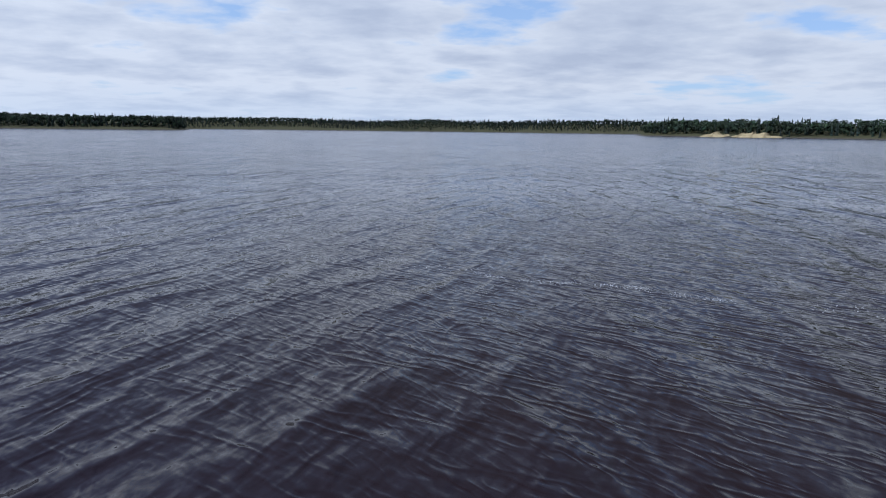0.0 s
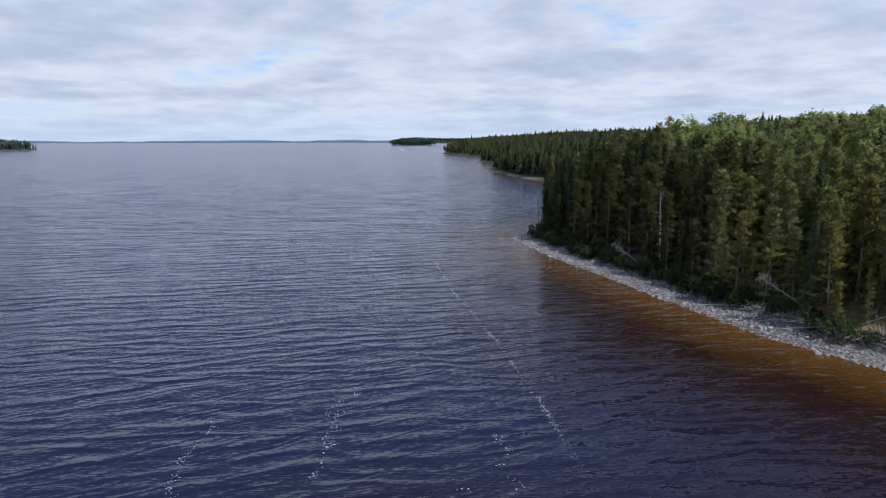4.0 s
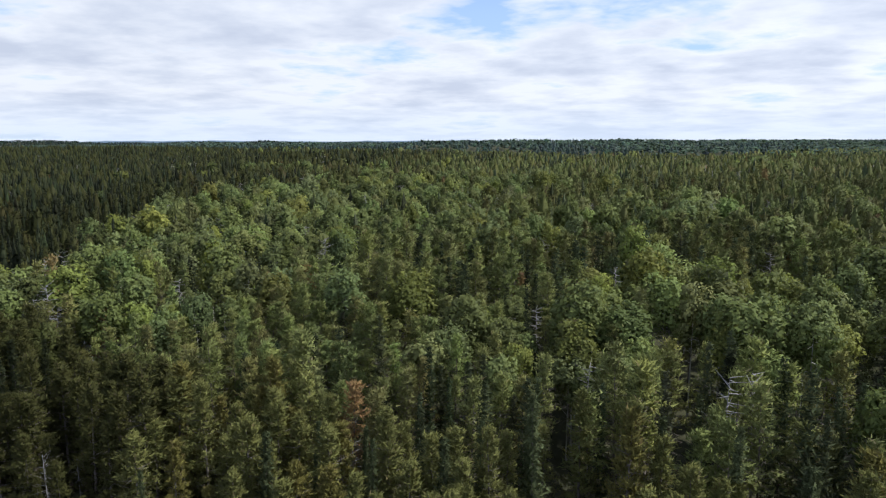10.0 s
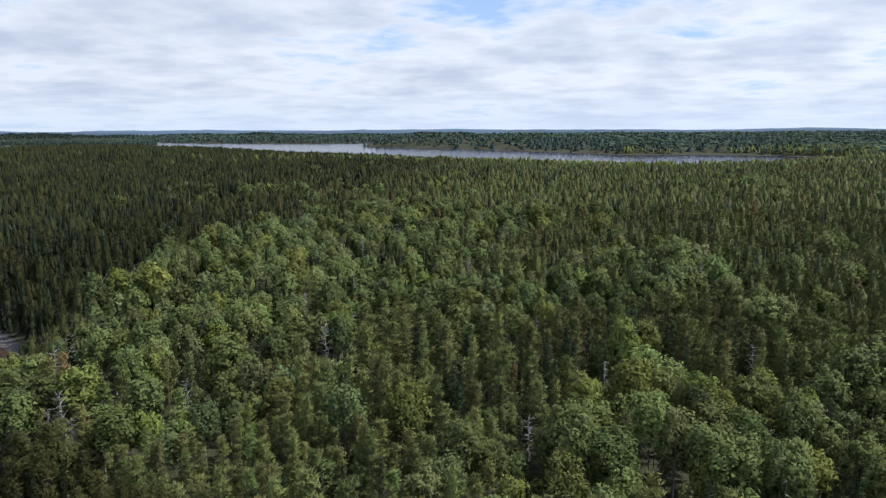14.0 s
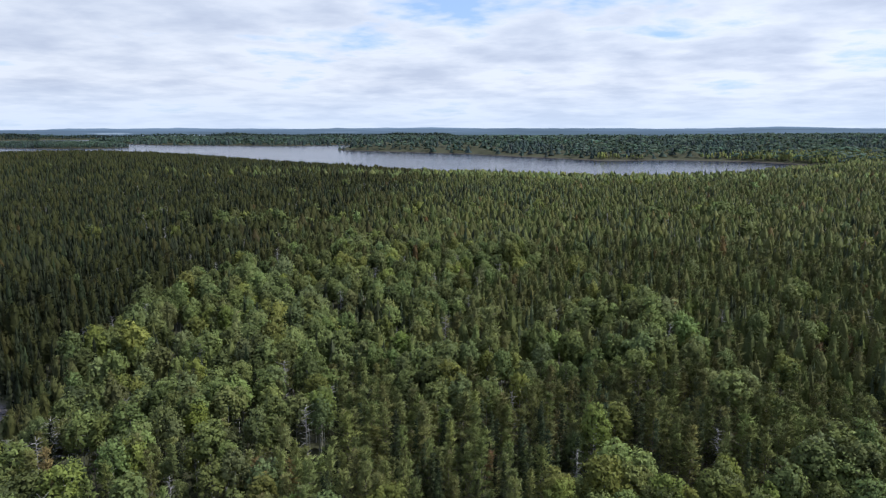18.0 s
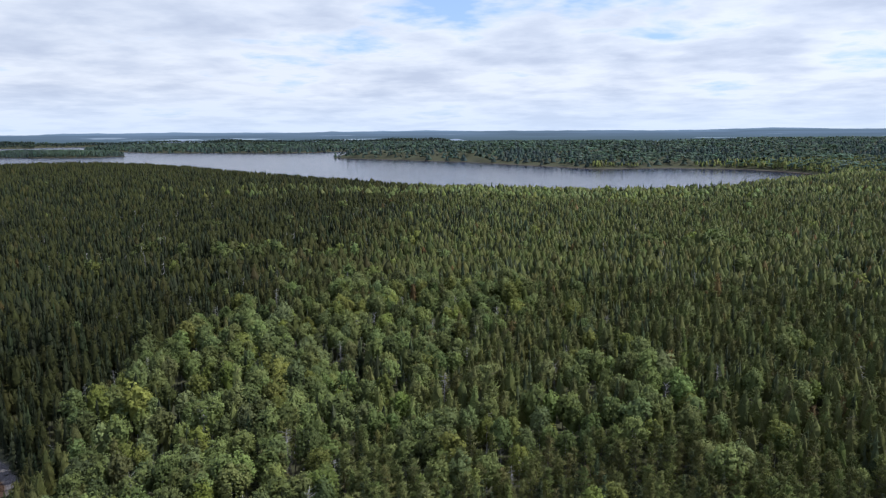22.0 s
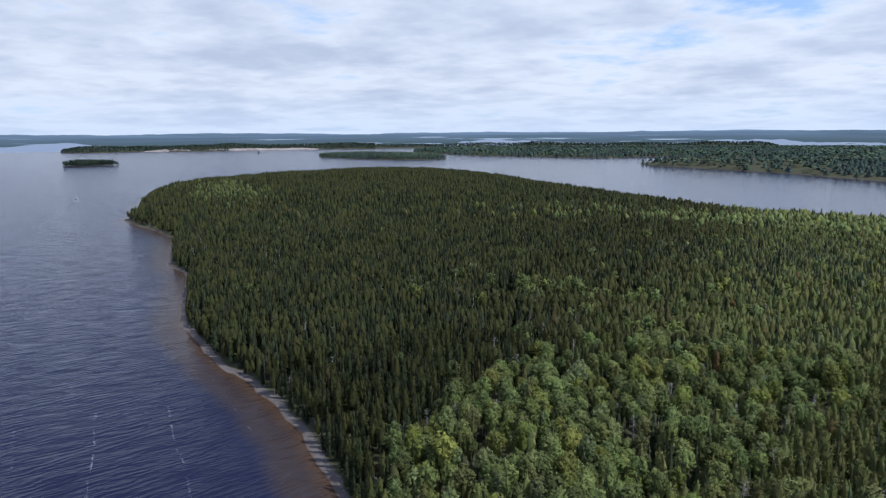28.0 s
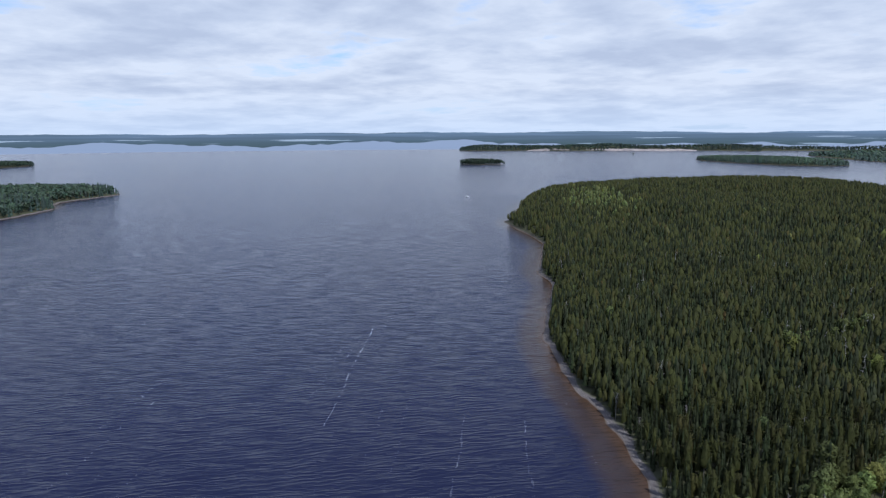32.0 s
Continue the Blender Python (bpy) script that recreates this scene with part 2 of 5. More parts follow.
def water_material():
    m, g = material("lake_water")
    p = world_pos(g)
    turn = g.add("ShaderNodeMapping", {"Vector": p, "Rotation": (0, 0, radians(WIND_TURN))}).outputs[0]

    def slopes(vec, turned, length, ratio, detail, amount):
        """Slopes of one train of waves: steep along the wind, slight across it, as a vector in the plane."""
        q = g.add("ShaderNodeMapping", {"Vector": vec, "Scale": (1 / length, 1 / (length * ratio), 1)}).outputs[0]
        n = g.add("ShaderNodeTexNoise", {"Vector": q, "Scale": 1.0, "Detail": detail, "Roughness": 0.5, "Distortion": 0.25}).outputs["Color"]
        s = g.add("ShaderNodeVectorMath", {0: n, 1: (0.5, 0.5, 0.5)}, operation="SUBTRACT").outputs[0]
        s = g.add("ShaderNodeVectorMath", {0: s, 1: (1.0, 0.45, 0.0)}, operation="MULTIPLY").outputs[0]
        s = g.add("ShaderNodeVectorRotate", {"Vector": s, "Angle": radians(-turned)}, rotation_type="Z_AXIS").outputs[0]
        return g.add("ShaderNodeVectorMath", {0: s, 3: amount}, operation="SCALE").outputs[0]

    def plus(u, v):
        return g.add("ShaderNodeVectorMath", {0: u, 1: v}, operation="ADD").outputs[0]

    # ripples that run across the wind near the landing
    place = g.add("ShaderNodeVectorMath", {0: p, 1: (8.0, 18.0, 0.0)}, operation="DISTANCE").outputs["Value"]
    other = g.add("ShaderNodeMapping", {"Vector": p, "Rotation": (0, 0, radians(-41.0))}).outputs[0]
    gust = g.noise(g.add("ShaderNodeMapping", {"Vector": turn, "Scale": (0.010, 0.024, 1)}).outputs[0], 1.0, 4.0, 0.6)
    north = g.add("ShaderNodeSeparateXYZ", {0: p}).outputs[1]
    east = g.add("ShaderNodeSeparateXYZ", {0: p}).outputs[0]
    lee = g.math("SUBTRACT", 1.0, g.math("MULTIPLY", g.span(north, -760.0, -900.0, 0.0, 0.70), g.span(east, 1300.0, 1050.0)))      # the second lake lies sheltered
    wind = g.math("MULTIPLY", g.span(gust, 0.3, 0.7, 0.65, 1.15), lee)
    total = plus(slopes(turn, WIND_TURN, 0.9, 2.6, 2.0, g.math("MULTIPLY", wind, g.span(place, 10.0, 40.0, 0.16, 0.36))), slopes(turn, WIND_TURN, 0.17, 2.4, 3.0, g.math("MULTIPLY", wind, 0.66)))
    total = plus(total, slopes(turn, WIND_TURN, 2.8, 6.0, 2.0, g.math("MULTIPLY", lee, g.span(place, 30.0, 160.0, 0.05, 0.5))))
    total = plus(total, slopes(other, -41.0, 0.42, 2.4, 2.0, g.span(place, 26.0, 6.0, 0.0, 0.15)))
    base = g.add("ShaderNodeVectorMath", {0: plus(total, (0.0, 0.0, 1.0))}, operation="NORMALIZE").outputs[0]

    def train(toward, length, high, wander):
        """Height of one train of waves: long, sharpened crests that bend and come in groups."""
        q = g.add("ShaderNodeMapping", {"Vector": p, "Rotation": (0, 0, radians(-toward))}).outputs[0]
        bend = g.noise(g.add("ShaderNodeMapping", {"Vector": q, "Scale": (0.42 / length, 0.20 / length, 1)}).outputs[0], 1.0, 2.0, 0.55)
        along = g.add("ShaderNodeSeparateXYZ", {0: q}).outputs[0]
        phase = g.math("ADD", g.math("MULTIPLY", along, 6.283 / length), g.math("MULTIPLY", bend, wander))
        crest = g.math("POWER", g.math("ADD", g.math("MULTIPLY", g.math("SINE", phase), 0.5), 0.5), 1.6)
        group = g.span(g.noise(g.add("ShaderNodeMapping", {"Vector": q, "Scale": (0.30 / length, 0.17 / length, 1), "Location": (length, 7 * length, 0)}).outputs[0], 1.0, 2.0), 0.36, 0.66, 0.12, 1.0)
        return g.math("MULTIPLY", g.math("MULTIPLY", crest, group), high)

    h = g.math("ADD", train(-17.0, 3.1, 0.17, 16.0), train(-33.0, 1.75, 0.09, 18.0))
    h = g.math("ADD", h, g.math("ADD", train(-4.0, 0.95, 0.042, 20.0), train(-30.0, 0.43, 0.018, 22.0)))
    close = g.span(place, 34.0, 8.0)
    h = g.math("ADD", h, g.math("MULTIPLY", g.math("ADD", train(31.0, 0.80, 0.022, 18.0), g.math("ADD", train(40.0, 0.30, 0.016, 20.0), train(17.0, 0.19, 0.009, 22.0))), close))
    bump = g.add("ShaderNodeBump", {"Height": h, "Strength": g.math("MULTIPLY", wind, 0.85), "Distance": 1.0, "Normal": base}).outputs[0]
    depth = g.add("ShaderNodeAttribute", attribute_name="depth").outputs["Fac"]
    patch = g.noise(p, 0.22, 3.0)
    d = g.math("ADD", depth, g.math("MULTIPLY", g.math("SUBTRACT", patch, 0.5), 0.5))
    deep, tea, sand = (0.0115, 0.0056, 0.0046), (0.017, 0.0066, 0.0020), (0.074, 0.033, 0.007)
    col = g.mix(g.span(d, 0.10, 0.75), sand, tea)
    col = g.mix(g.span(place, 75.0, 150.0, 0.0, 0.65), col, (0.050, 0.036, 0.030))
    # away from the landing the sky's blue reflection is put into the base colour
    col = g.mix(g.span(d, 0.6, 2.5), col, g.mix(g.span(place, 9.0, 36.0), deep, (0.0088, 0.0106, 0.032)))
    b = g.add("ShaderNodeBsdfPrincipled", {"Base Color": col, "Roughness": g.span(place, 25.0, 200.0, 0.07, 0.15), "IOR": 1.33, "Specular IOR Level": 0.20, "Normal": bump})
    g.add("ShaderNodeOutputMaterial", {0: b.outputs[0]})
    return m


WIND_TURN = 33.0
GROUND, WATER = ground_material(), water_material()


def plain(name, a, b, rough=0.8, scale=6.0, bump=0.3):
    m, g = material(name)
    n = g.noise(world_pos(g), scale, 5.0, 0.6)
    finish(g, g.mix(g.span(n, 0.3, 0.7), a, b), rough, n, bump, 0.03, 0.25)
    return m


ROCK = plain("lichen_grey_rock", (0.080, 0.072, 0.072), (0.40, 0.37, 0.365), 0.9, 3.0, 0.6)
CLIFF = plain("pale_sand_cliff", (0.12, 0.105, 0.095), (0.42, 0.36, 0.33), 0.95, 0.06, 0.5)
BANK = plain("yellow_sand_bank", (0.20, 0.16, 0.085), (0.42, 0.35, 0.21), 0.95, 0.25, 0.5)
FOAM = plain("water_foam", (0.32, 0.34, 0.38), (0.55, 0.57, 0.60), 0.7, 3.0, 0.2)
PLANK = plain("weathered_grey_planks", (0.24, 0.225, 0.205), (0.42, 0.40, 0.375), 0.85, 5.0, 0.4)
WALL = plain("brown_stained_boards", (0.115, 0.070, 0.042), (0.20, 0.125, 0.075), 0.7, 5.0, 0.2)
ROOF = plain("weathered_pink_grey_roofing", (0.15, 0.12, 0.115), (0.25, 0.205, 0.195), 0.85, 7.0, 0.3)
WHITE = plain("white_paint", (0.70, 0.70, 0.69), (0.82, 0.82, 0.81), 0.45, 8.0, 0.05)
DECK = plain("orange_cedar_decking", (0.30, 0.15, 0.075), (0.42, 0.23, 0.12), 0.75, 6.0, 0.3)


def glass_material():
    m, g = material("window_glass")
    finish(g, (0.02, 0.025, 0.03), 0.05, spec=0.6)
    return m


GLASS = glass_material()


# ------------------------------------------------------------------ the lie of the land
HUB = np.array((20.0, 0.0))
MAINLAND = [(-4800, 900), (-1200, 200), (-500, 60), (-200, 4), (-80, -14), (-25, -22), (-6, -26), (5, -29), (13, -33.2), (16, -34.8), (20, -36.2), (26, -37.0),
            (32, -37.6), (38, -38.7), (46, -41.7), (57, -45.8), (64, -48.8), (72, -51.6), (86, -56.6), (96, -61), (103, -66), (109, -75), (113, -90), (117, -106),
            (123, -122), (131, -138), (139, -146), (151, -155), (166, -166), (184, -178), (212, -194), (242, -207), (258, -212), (290, -229), (332, -253), (378, -293),
            (419, -330), (440, -349), (485, -371), (556, -430), (600, -470), (664, -500), (735, -527), (780, -546), (800, -575), (835, -610), (905, -660), (1000, -755), (1095, -860),
            (1130, -960), (1135, -1090), (1120, -1260), (1095, -1400), (1010, -1490), (880, -1500), (740, -1430), (600, -1310), (480, -1190), (370, -1100),
            (235, -975), (130, -885), (0, -870), (-125, -855), (-250, -915), (-370, -1040), (-500, -1150), (-550, -1250), (-545, -1400), (-480, -1510), (-340, -1570),
            (-180, -1530), (-150, -1580), (-40, -1700), (110, -1880), (280, -2000), (420, -2110), (535, -2175), (575, -2240), (480, -2400), (200, -2620), (-350, -2950), (-900, -3400), (-1500, -4900), (-4900, -4900)]
FAR_BANK = [(2037, -3241), (1700, -2960), (1440, -2777), (1050, -2730), (842, -2696), (700, -2860), (200, -3050), (-600, -3500), (-900, -4250), (300, -4150), (1300, -3950), (2000, -3700), (2150, -3420)]
WOODED_ISLAND = [(2079, -2493), (1980, -2390), (1750, -2310), (1521, -2270), (1400, -2330), (1375, -2430), (1480, -2570), (1700, -2680), (1950, -2650)]
EAST_ISLAND = [(1184, 42), (1311, -33), (1400, -30), (1436, -46), (1481, -95), (1543, -153), (1640, -150), (1740, -40), (1760, 200), (1560, 345), (1300, 330), (1160, 170)]
SMALL_ISLAND = [(2985, 230), (2990, 80), (3114, -29), (3260, 10), (3260, 260), (3110, 360)]
ISLET = [(2232, -1385), (2190, -1440), (2165, -1530), (2176, -1556), (2230, -1540), (2275, -1470), (2270, -1400)]
ROCK_ISLET = [(2648, -2722), (2668, -2738), (2684, -2728), (2664, -2708)]
NORTH_SHORE = [(-1000, 700), (-700, 830), (-450, 900), (-125, 1010), (-160, 1300), (-500, 1600), (-1400, 1500)]
BACK_SHORE = [(-700, 1760), (-350, 1680), (0, 1740), (420, 1680), (700, 1420), (1000, 1350), (1300, 1700), (1000, 2300), (-700, 2300)]
SANDY_ISLAND = [(410, 765), (450, 690), (497, 625), (545, 580), (575, 512), (640, 490), (740, 475), (884, 418), (930, 450), (900, 620), (760, 860), (560, 920)]


def ring(az0, az1, r0, r1, seed):
    """A far shore: a wavering belt between two bearings."""
    rnd = random.Random(seed)
    n = int((az1 - az0) / 2.5)
    near = [(az0 + (az1 - az0) * i / n, r0 * (1 + rnd.uniform(-0.022, 0.022))) for i in range(n + 1)]
    pts = near + [(az1, r1), *[(az1 + (az0 - az1) * i / 12, r1) for i in range(1, 12)], (az0, r1)]
    return [(HUB[0] + r * math.sin(radians(a)), HUB[1] + r * math.cos(radians(a))) for a, r in pts]


FAR_EAST = ring(38, 84, 4700, 4945, 3)
CLIFF_SHORE = ring(122, 145, 4620, 4940, 4)
FAR_SOUTH = ring(143, 176, 4700, 4945, 5)
# polygon, height of its ground, how fast the ground climbs from the shore
LANDS = [(MAINLAND, 10.5, 32.0), (FAR_BANK, 16, 160.0), (WOODED_ISLAND, 7, 60.0), (EAST_ISLAND, 6, 45.0), (SMALL_ISLAND, 4, 40.0), (ISLET, 2.5, 25.0), (ROCK_ISLET, 1.5, 8.0),
         (NORTH_SHORE, 12, 26.0), (BACK_SHORE, 20, 26.0), (SANDY_ISLAND, 13, 30.0), (FAR_EAST, 40, 110.0), (CLIFF_SHORE, 30, 110.0), (FAR_SOUTH, 40, 150.0)]


def shore_distance(poly, x, y):
    """Metres from the shore of one land, positive inland."""
    p = np.array(poly, float)
    q = np.roll(p, -1, 0)
    best = np.full(x.shape, 1e12)
    inside = np.zeros(x.shape, bool)
    for (ax, ay), (bx, by) in zip(p, q):
        dx, dy = bx - ax, by - ay
        s = np.clip(((x - ax) * dx + (y - ay) * dy) / (dx * dx + dy * dy), 0, 1)
        best = np.minimum(best, (x - ax - s * dx) ** 2 + (y - ay - s * dy) ** 2)
        with np.errstate(divide="ignore", invalid="ignore"):
            inside ^= ((ay > y) != (by > y)) & (x < dx * (y - ay) / (dy if dy else 1e-9) + ax)
    return np.where(inside, 1, -1) * np.sqrt(best)


WAVES = [(random.Random(7 + i).uniform(0, 6.28), random.Random(70 + i).uniform(0, 6.28)) for i in range(8)]


def roll_of_land(x, y, length):
    """Gentle swells of the ground, -1 to 1."""
    total = 0
    for i, (a, ph) in enumerate(WAVES):
        k = 6.28 / (length * (0.6 + 0.15 * i))
        total = total + np.sin(k * (x * math.cos(a) + y * math.sin(a)) + ph)
    return total / 4.0


def lay_of(x, y):
    """Height of the ground and distance from the nearest shore (positive on land)."""
    far = np.full(x.shape, -1e9)
    high = np.zeros(x.shape)
    wob = 1.3 * roll_of_land(x, y, 26.0) * np.clip((np.hypot(x - 30, y + 20) - 45) / 60, 0.12, 1)
    beach = 4.0 * np.clip((17 - x) / 8, 0, 1) * np.clip((x - 1) / 6, 0, 1) * (np.abs(y + 35) < 40)
    for poly, top, climb in LANDS:
        d = shore_distance(poly, x, y)
        d = d + wob
        on = d > 0
        h = top * (1 - np.exp(-np.maximum(d - 3.0 - beach, 0) / climb)) * (1 + 0.16 * roll_of_land(x, y, 260.0))
        if poly is MAINLAND:
            h = h + 4.5 * np.clip((d - 90) / 200, 0, 1) * (1 + roll_of_land(x, y, 420.0)) * np.clip((1400 + y) / 400, 0.2, 1)
            h = h * (1 - 0.5 * np.clip((-480 - y) / 250, 0, 1) * np.clip((170 - x) / 200, 0, 1) * np.clip((1250 + y) / 150, 0, 1))
            h = h + 16 * np.clip((-1650 - y) / 700, 0, 1) * np.clip(d / 150, 0, 1)
        if top > 20:
            h = h + 14 * np.clip(d / 250, 0, 1) * roll_of_land(x, y, 900.0)
        h = h + 0.75 * np.clip(d / (5.5 + beach - 3.0 * np.clip((np.hypot(x - 30, y + 20) - 78) / 30, 0, 1)), 0, 1) + 0.4 * np.clip((d - 4 - beach) / 3, 0, 1)
        high = np.where(on & (d > far), h, high)
        far = np.maximum(far, d)
    bed = -np.minimum((0.075 + 0.06 * np.clip((x - 85) / 40, 0, 1)) * np.abs(far), 0.9 + 0.22 * np.maximum(np.abs(far) - 12, 0))
    return np.where(far > 0, high, np.maximum(bed, -9.0)), far


# bearings (clockwise from +y) finer where the camera looks; rings that widen with distance
BEARINGS = np.radians(np.concatenate([np.arange(-52, 85, 0.8), np.arange(85, 212, 0.45), np.arange(212, 308, 4.0)]))
RINGS = np.concatenate([[0.0], np.geomspace(6, 4960, 235)])


def polar_sheet():
    a, r = np.meshgrid(BEARINGS, RINGS)
    x, y = HUB[0] + r * np.sin(a), HUB[1] + r * np.cos(a)
    nr, na = a.shape
    i, j = np.meshgrid(np.arange(nr - 1), np.arange(na), indexing="ij")
    k = (j + 1) % na
    quads = np.stack([i * na + j, i * na + k, (i + 1) * na + k, (i + 1) * na + j], -1).reshape(-1, 4)
    return x.ravel(), y.ravel(), quads


def mesh_from(name, verts, faces, smooth=False):
    """A mesh from arrays: faces is an (n, 3) or (n, 4) array."""
    me = bpy.data.meshes.new(name)
    n, k = faces.shape
    me.vertices.add(len(verts))
    me.vertices.foreach_set("co", np.ascontiguousarray(verts, np.float32).ravel())
    me.loops.add(n * k)
    me.loops.foreach_set("vertex_index", np.ascontiguousarray(faces, np.int32).ravel())
    me.polygons.add(n)
    me.polygons.foreach_set("loop_start", np.arange(0, n * k, k, dtype=np.int32))
    me.polygons.foreach_set("use_smooth", np.full(n, smooth))
    me.update(calc_edges=True)
    return me


def set_tint(me, rgb):
    att = me.attributes.new("tint", "FLOAT_COLOR", "POINT")
    att.data.foreach_set("color", np.c_[rgb, np.ones(len(rgb))].astype(np.float32).ravel())


def set_fluff(me, nrm):
    me.attributes.new("fluff", "FLOAT_VECTOR", "POINT").data.foreach_set("vector", np.ascontiguousarray(nrm, np.float32).ravel())


def set_value(me, name, v):
    me.attributes.new(name, "FLOAT", "POINT").data.foreach_set("value", np.asarray(v, np.float32))


GX, GY, GQ = polar_sheet()
GZ, GD = lay_of(GX, GY)


def build_ground():
    me = mesh_from("ground", np.c_[GX, GY, GZ], GQ[:, ::-1], True)
    sandy = np.clip((30 - GX) / 8, 0, 1) * (GY > -60) * (np.hypot(GX - 10, GY + 35) < 60) 
    set_value(me, "sand", np.clip(sandy, 0, 1))
    open_ground = np.exp(-(((GX - 20) / 13) ** 2 + ((GY + 43.5) / 6) ** 4))
    set_value(me, "clearing", open_ground)
    set_value(me, "overgrown", np.clip((np.hypot(GX - 30, GY + 20) - 480) / 200, 0, 1) * ~((GX > 1100) & (GX < 1800) & (GY > -250)))
    me.materials.append(GROUND)
    tagged(new("ground", me), "sandy and stony shore with mossy forest floor", "ground", kind="structure")


def build_water():
    near = GD[GQ].min(1) < 3.0
    me = mesh_from("water", np.c_[GX, GY, np.zeros(len(GX))], GQ[near][:, ::-1], True)
    set_value(me, "depth", np.maximum(-GZ, 0))
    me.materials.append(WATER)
    tagged(new("water", me), "wind-rippled tea-coloured lake with brown shallows", "lake", kind="structure")


build_ground()
build_water()


# ------------------------------------------------------------------ trees
RNG = np.random.default_rng(11)


def gather(pieces):
    """Joins (vertices, faces) or (vertices, faces, outward directions)."""
    v, f, o, n = [], [], [], 0
    for p in pieces:
        v += list(p[0])
        f += [tuple(i + n for i in t) for t in p[1]]
        o += list(p[2]) if len(p) > 2 else [(0.0, 0.0, 1.0)] * len(p[0])
        n += len(p[0])
    o = np.array(o, float)
    return np.array(v, float), np.array(f, int), o / (np.linalg.norm(o, axis=1)[:, None] + 1e-9)


def skirted(rng, skirts, sides, radius=0.13, bare=0.10, full=0.85):
    """A conifer farther off: ragged skirts of boughs stacked into a spire."""
    out = []
    for i in range(skirts):
        u = i / skirts
        z = bare + (1 - bare) * u
        r = radius * (1 - u) ** full + 0.012
        drop = (1 - bare) / skirts
        v, o = [(rng.uniform(-0.006, 0.006), rng.uniform(-0.006, 0.006), min(1.03, z + drop * rng.uniform(1.25, 1.7)))], [(0, 0, 1.0)]
        for k in range(sides):
            a = 6.283 * (k + rng.uniform(-0.3, 0.3)) / sides + i
            rr = r * (rng.uniform(0.85, 1.25) if k % 2 else rng.uniform(0.50, 0.8))
            v.append((rr * math.cos(a), rr * math.sin(a), z + drop * rng.uniform(-0.3, 0.25)))
            o.append((math.cos(a), math.sin(a), 0.30))
        out.append((np.array(v), [(0, 1 + k, 1 + (k + 1) % sides) for k in range(sides)], o))
    return gather(out)


def leaf_layer(centre, facing, size, rng, out):
    """A flake of leaves that lies along the crown's surface, loosely tilted."""
    u = np.cross(facing, rng.normal(size=3))
    u /= np.linalg.norm(u) + 1e-9
    w = np.cross(facing, u)
    a = rng.uniform(0, 6.283) + np.array((0.0, 2.09, 4.19)) + rng.uniform(-0.4, 0.4, 3)
    s = size * rng.uniform(0.75, 1.3, 3)
    tilt = rng.uniform(-0.55, 0.55, 3)
    return [centre + s[k] * (u * math.cos(a[k]) + w * math.sin(a[k]) + np.array(facing) * tilt[k]) for k in range(3)], [(0, 1, 2)], [out] * 3


def domed(rng, lobes, per, size, low=0.40, radius=0.20, flat=0.15):
    """An aspen's crown: leafy lobes heaped into a rounded, broken dome."""
    out = []
    middle, half = (low + 0.95) / 2, (0.95 - low) / 2
    for i in range(lobes):
        u = (i + 0.5) / lobes
        dz = 0.96 - 1.45 * u
        a = i * 2.4 + rng.uniform(-0.5, 0.5)
        r = math.sqrt(max(0.0, 1 - dz * dz))
        way = np.array((r * math.cos(a), r * math.sin(a), dz))
        c = np.array((0, 0, middle)) + way * (radius * 0.66, radius * 0.66, half * 0.74) * rng.uniform(0.75, 1.12)
        big = radius * rng.uniform(0.42, 0.62)
        for k in range(per):
            d = rng.normal(size=3) + 0.7 * way + np.array((0, 0, 0.3))
            d = d / np.linalg.norm(d)
            out.append(leaf_layer(c + d * big * rng.uniform(0.80, 1.06), d, size * rng.uniform(0.7, 1.25), rng, 0.85 * d + 0.45 * way + np.array((0, 0, 0.1))))
    return gather(out)


def unit(a):
    return a / (np.linalg.norm(a, axis=1)[:, None] + 1e-9)


def sprays(rng, c, out, size, loose=0.8):
    """Sprays of needles: slim triangles about the given places that point outward and up."""
    n = len(c)
    d = unit(rng.normal(size=(n, 3)) * loose + out)
    s = unit(np.cross(d, rng.normal(size=(n, 3))))
    size = np.broadcast_to(size, n)[:, None]
    w = size * rng.uniform(0.26, 0.48, (n, 1))
    v = np.stack([c - d * size * 0.85 + s * w, c - d * size * 0.85 - s * w, c + d * size * rng.uniform(1.2, 2.0, (n, 1))], 1)
    return v.reshape(-1, 3), np.arange(3 * n).reshape(-1, 3), np.repeat(unit(out), 3, 0)


def flakes(rng, c, facing, size, out):
    """Small flakes of leaves that lie loosely along the crown's surface."""
    n = len(c)
    u = unit(np.cross(facing, rng.normal(size=(n, 3))))
    w = np.cross(facing, u)
    a = rng.uniform(0, 6.283, (n, 1)) + np.array((0.0, 2.09, 4.19)) + rng.uniform(-0.4, 0.4, (n, 3))
    s = np.broadcast_to(size, n)[:, None] * rng.uniform(0.7, 1.3, (n, 3))
    tilt = rng.uniform(-0.9, 0.9, (n, 3))
    v = c[:, None] + s[..., None] * (u[:, None] * np.cos(a)[..., None] + w[:, None] * np.sin(a)[..., None] + facing[:, None] * tilt[..., None])
    return v.reshape(-1, 3), np.arange(3 * n).reshape(-1, 3), np.repeat(unit(out), 3, 0)


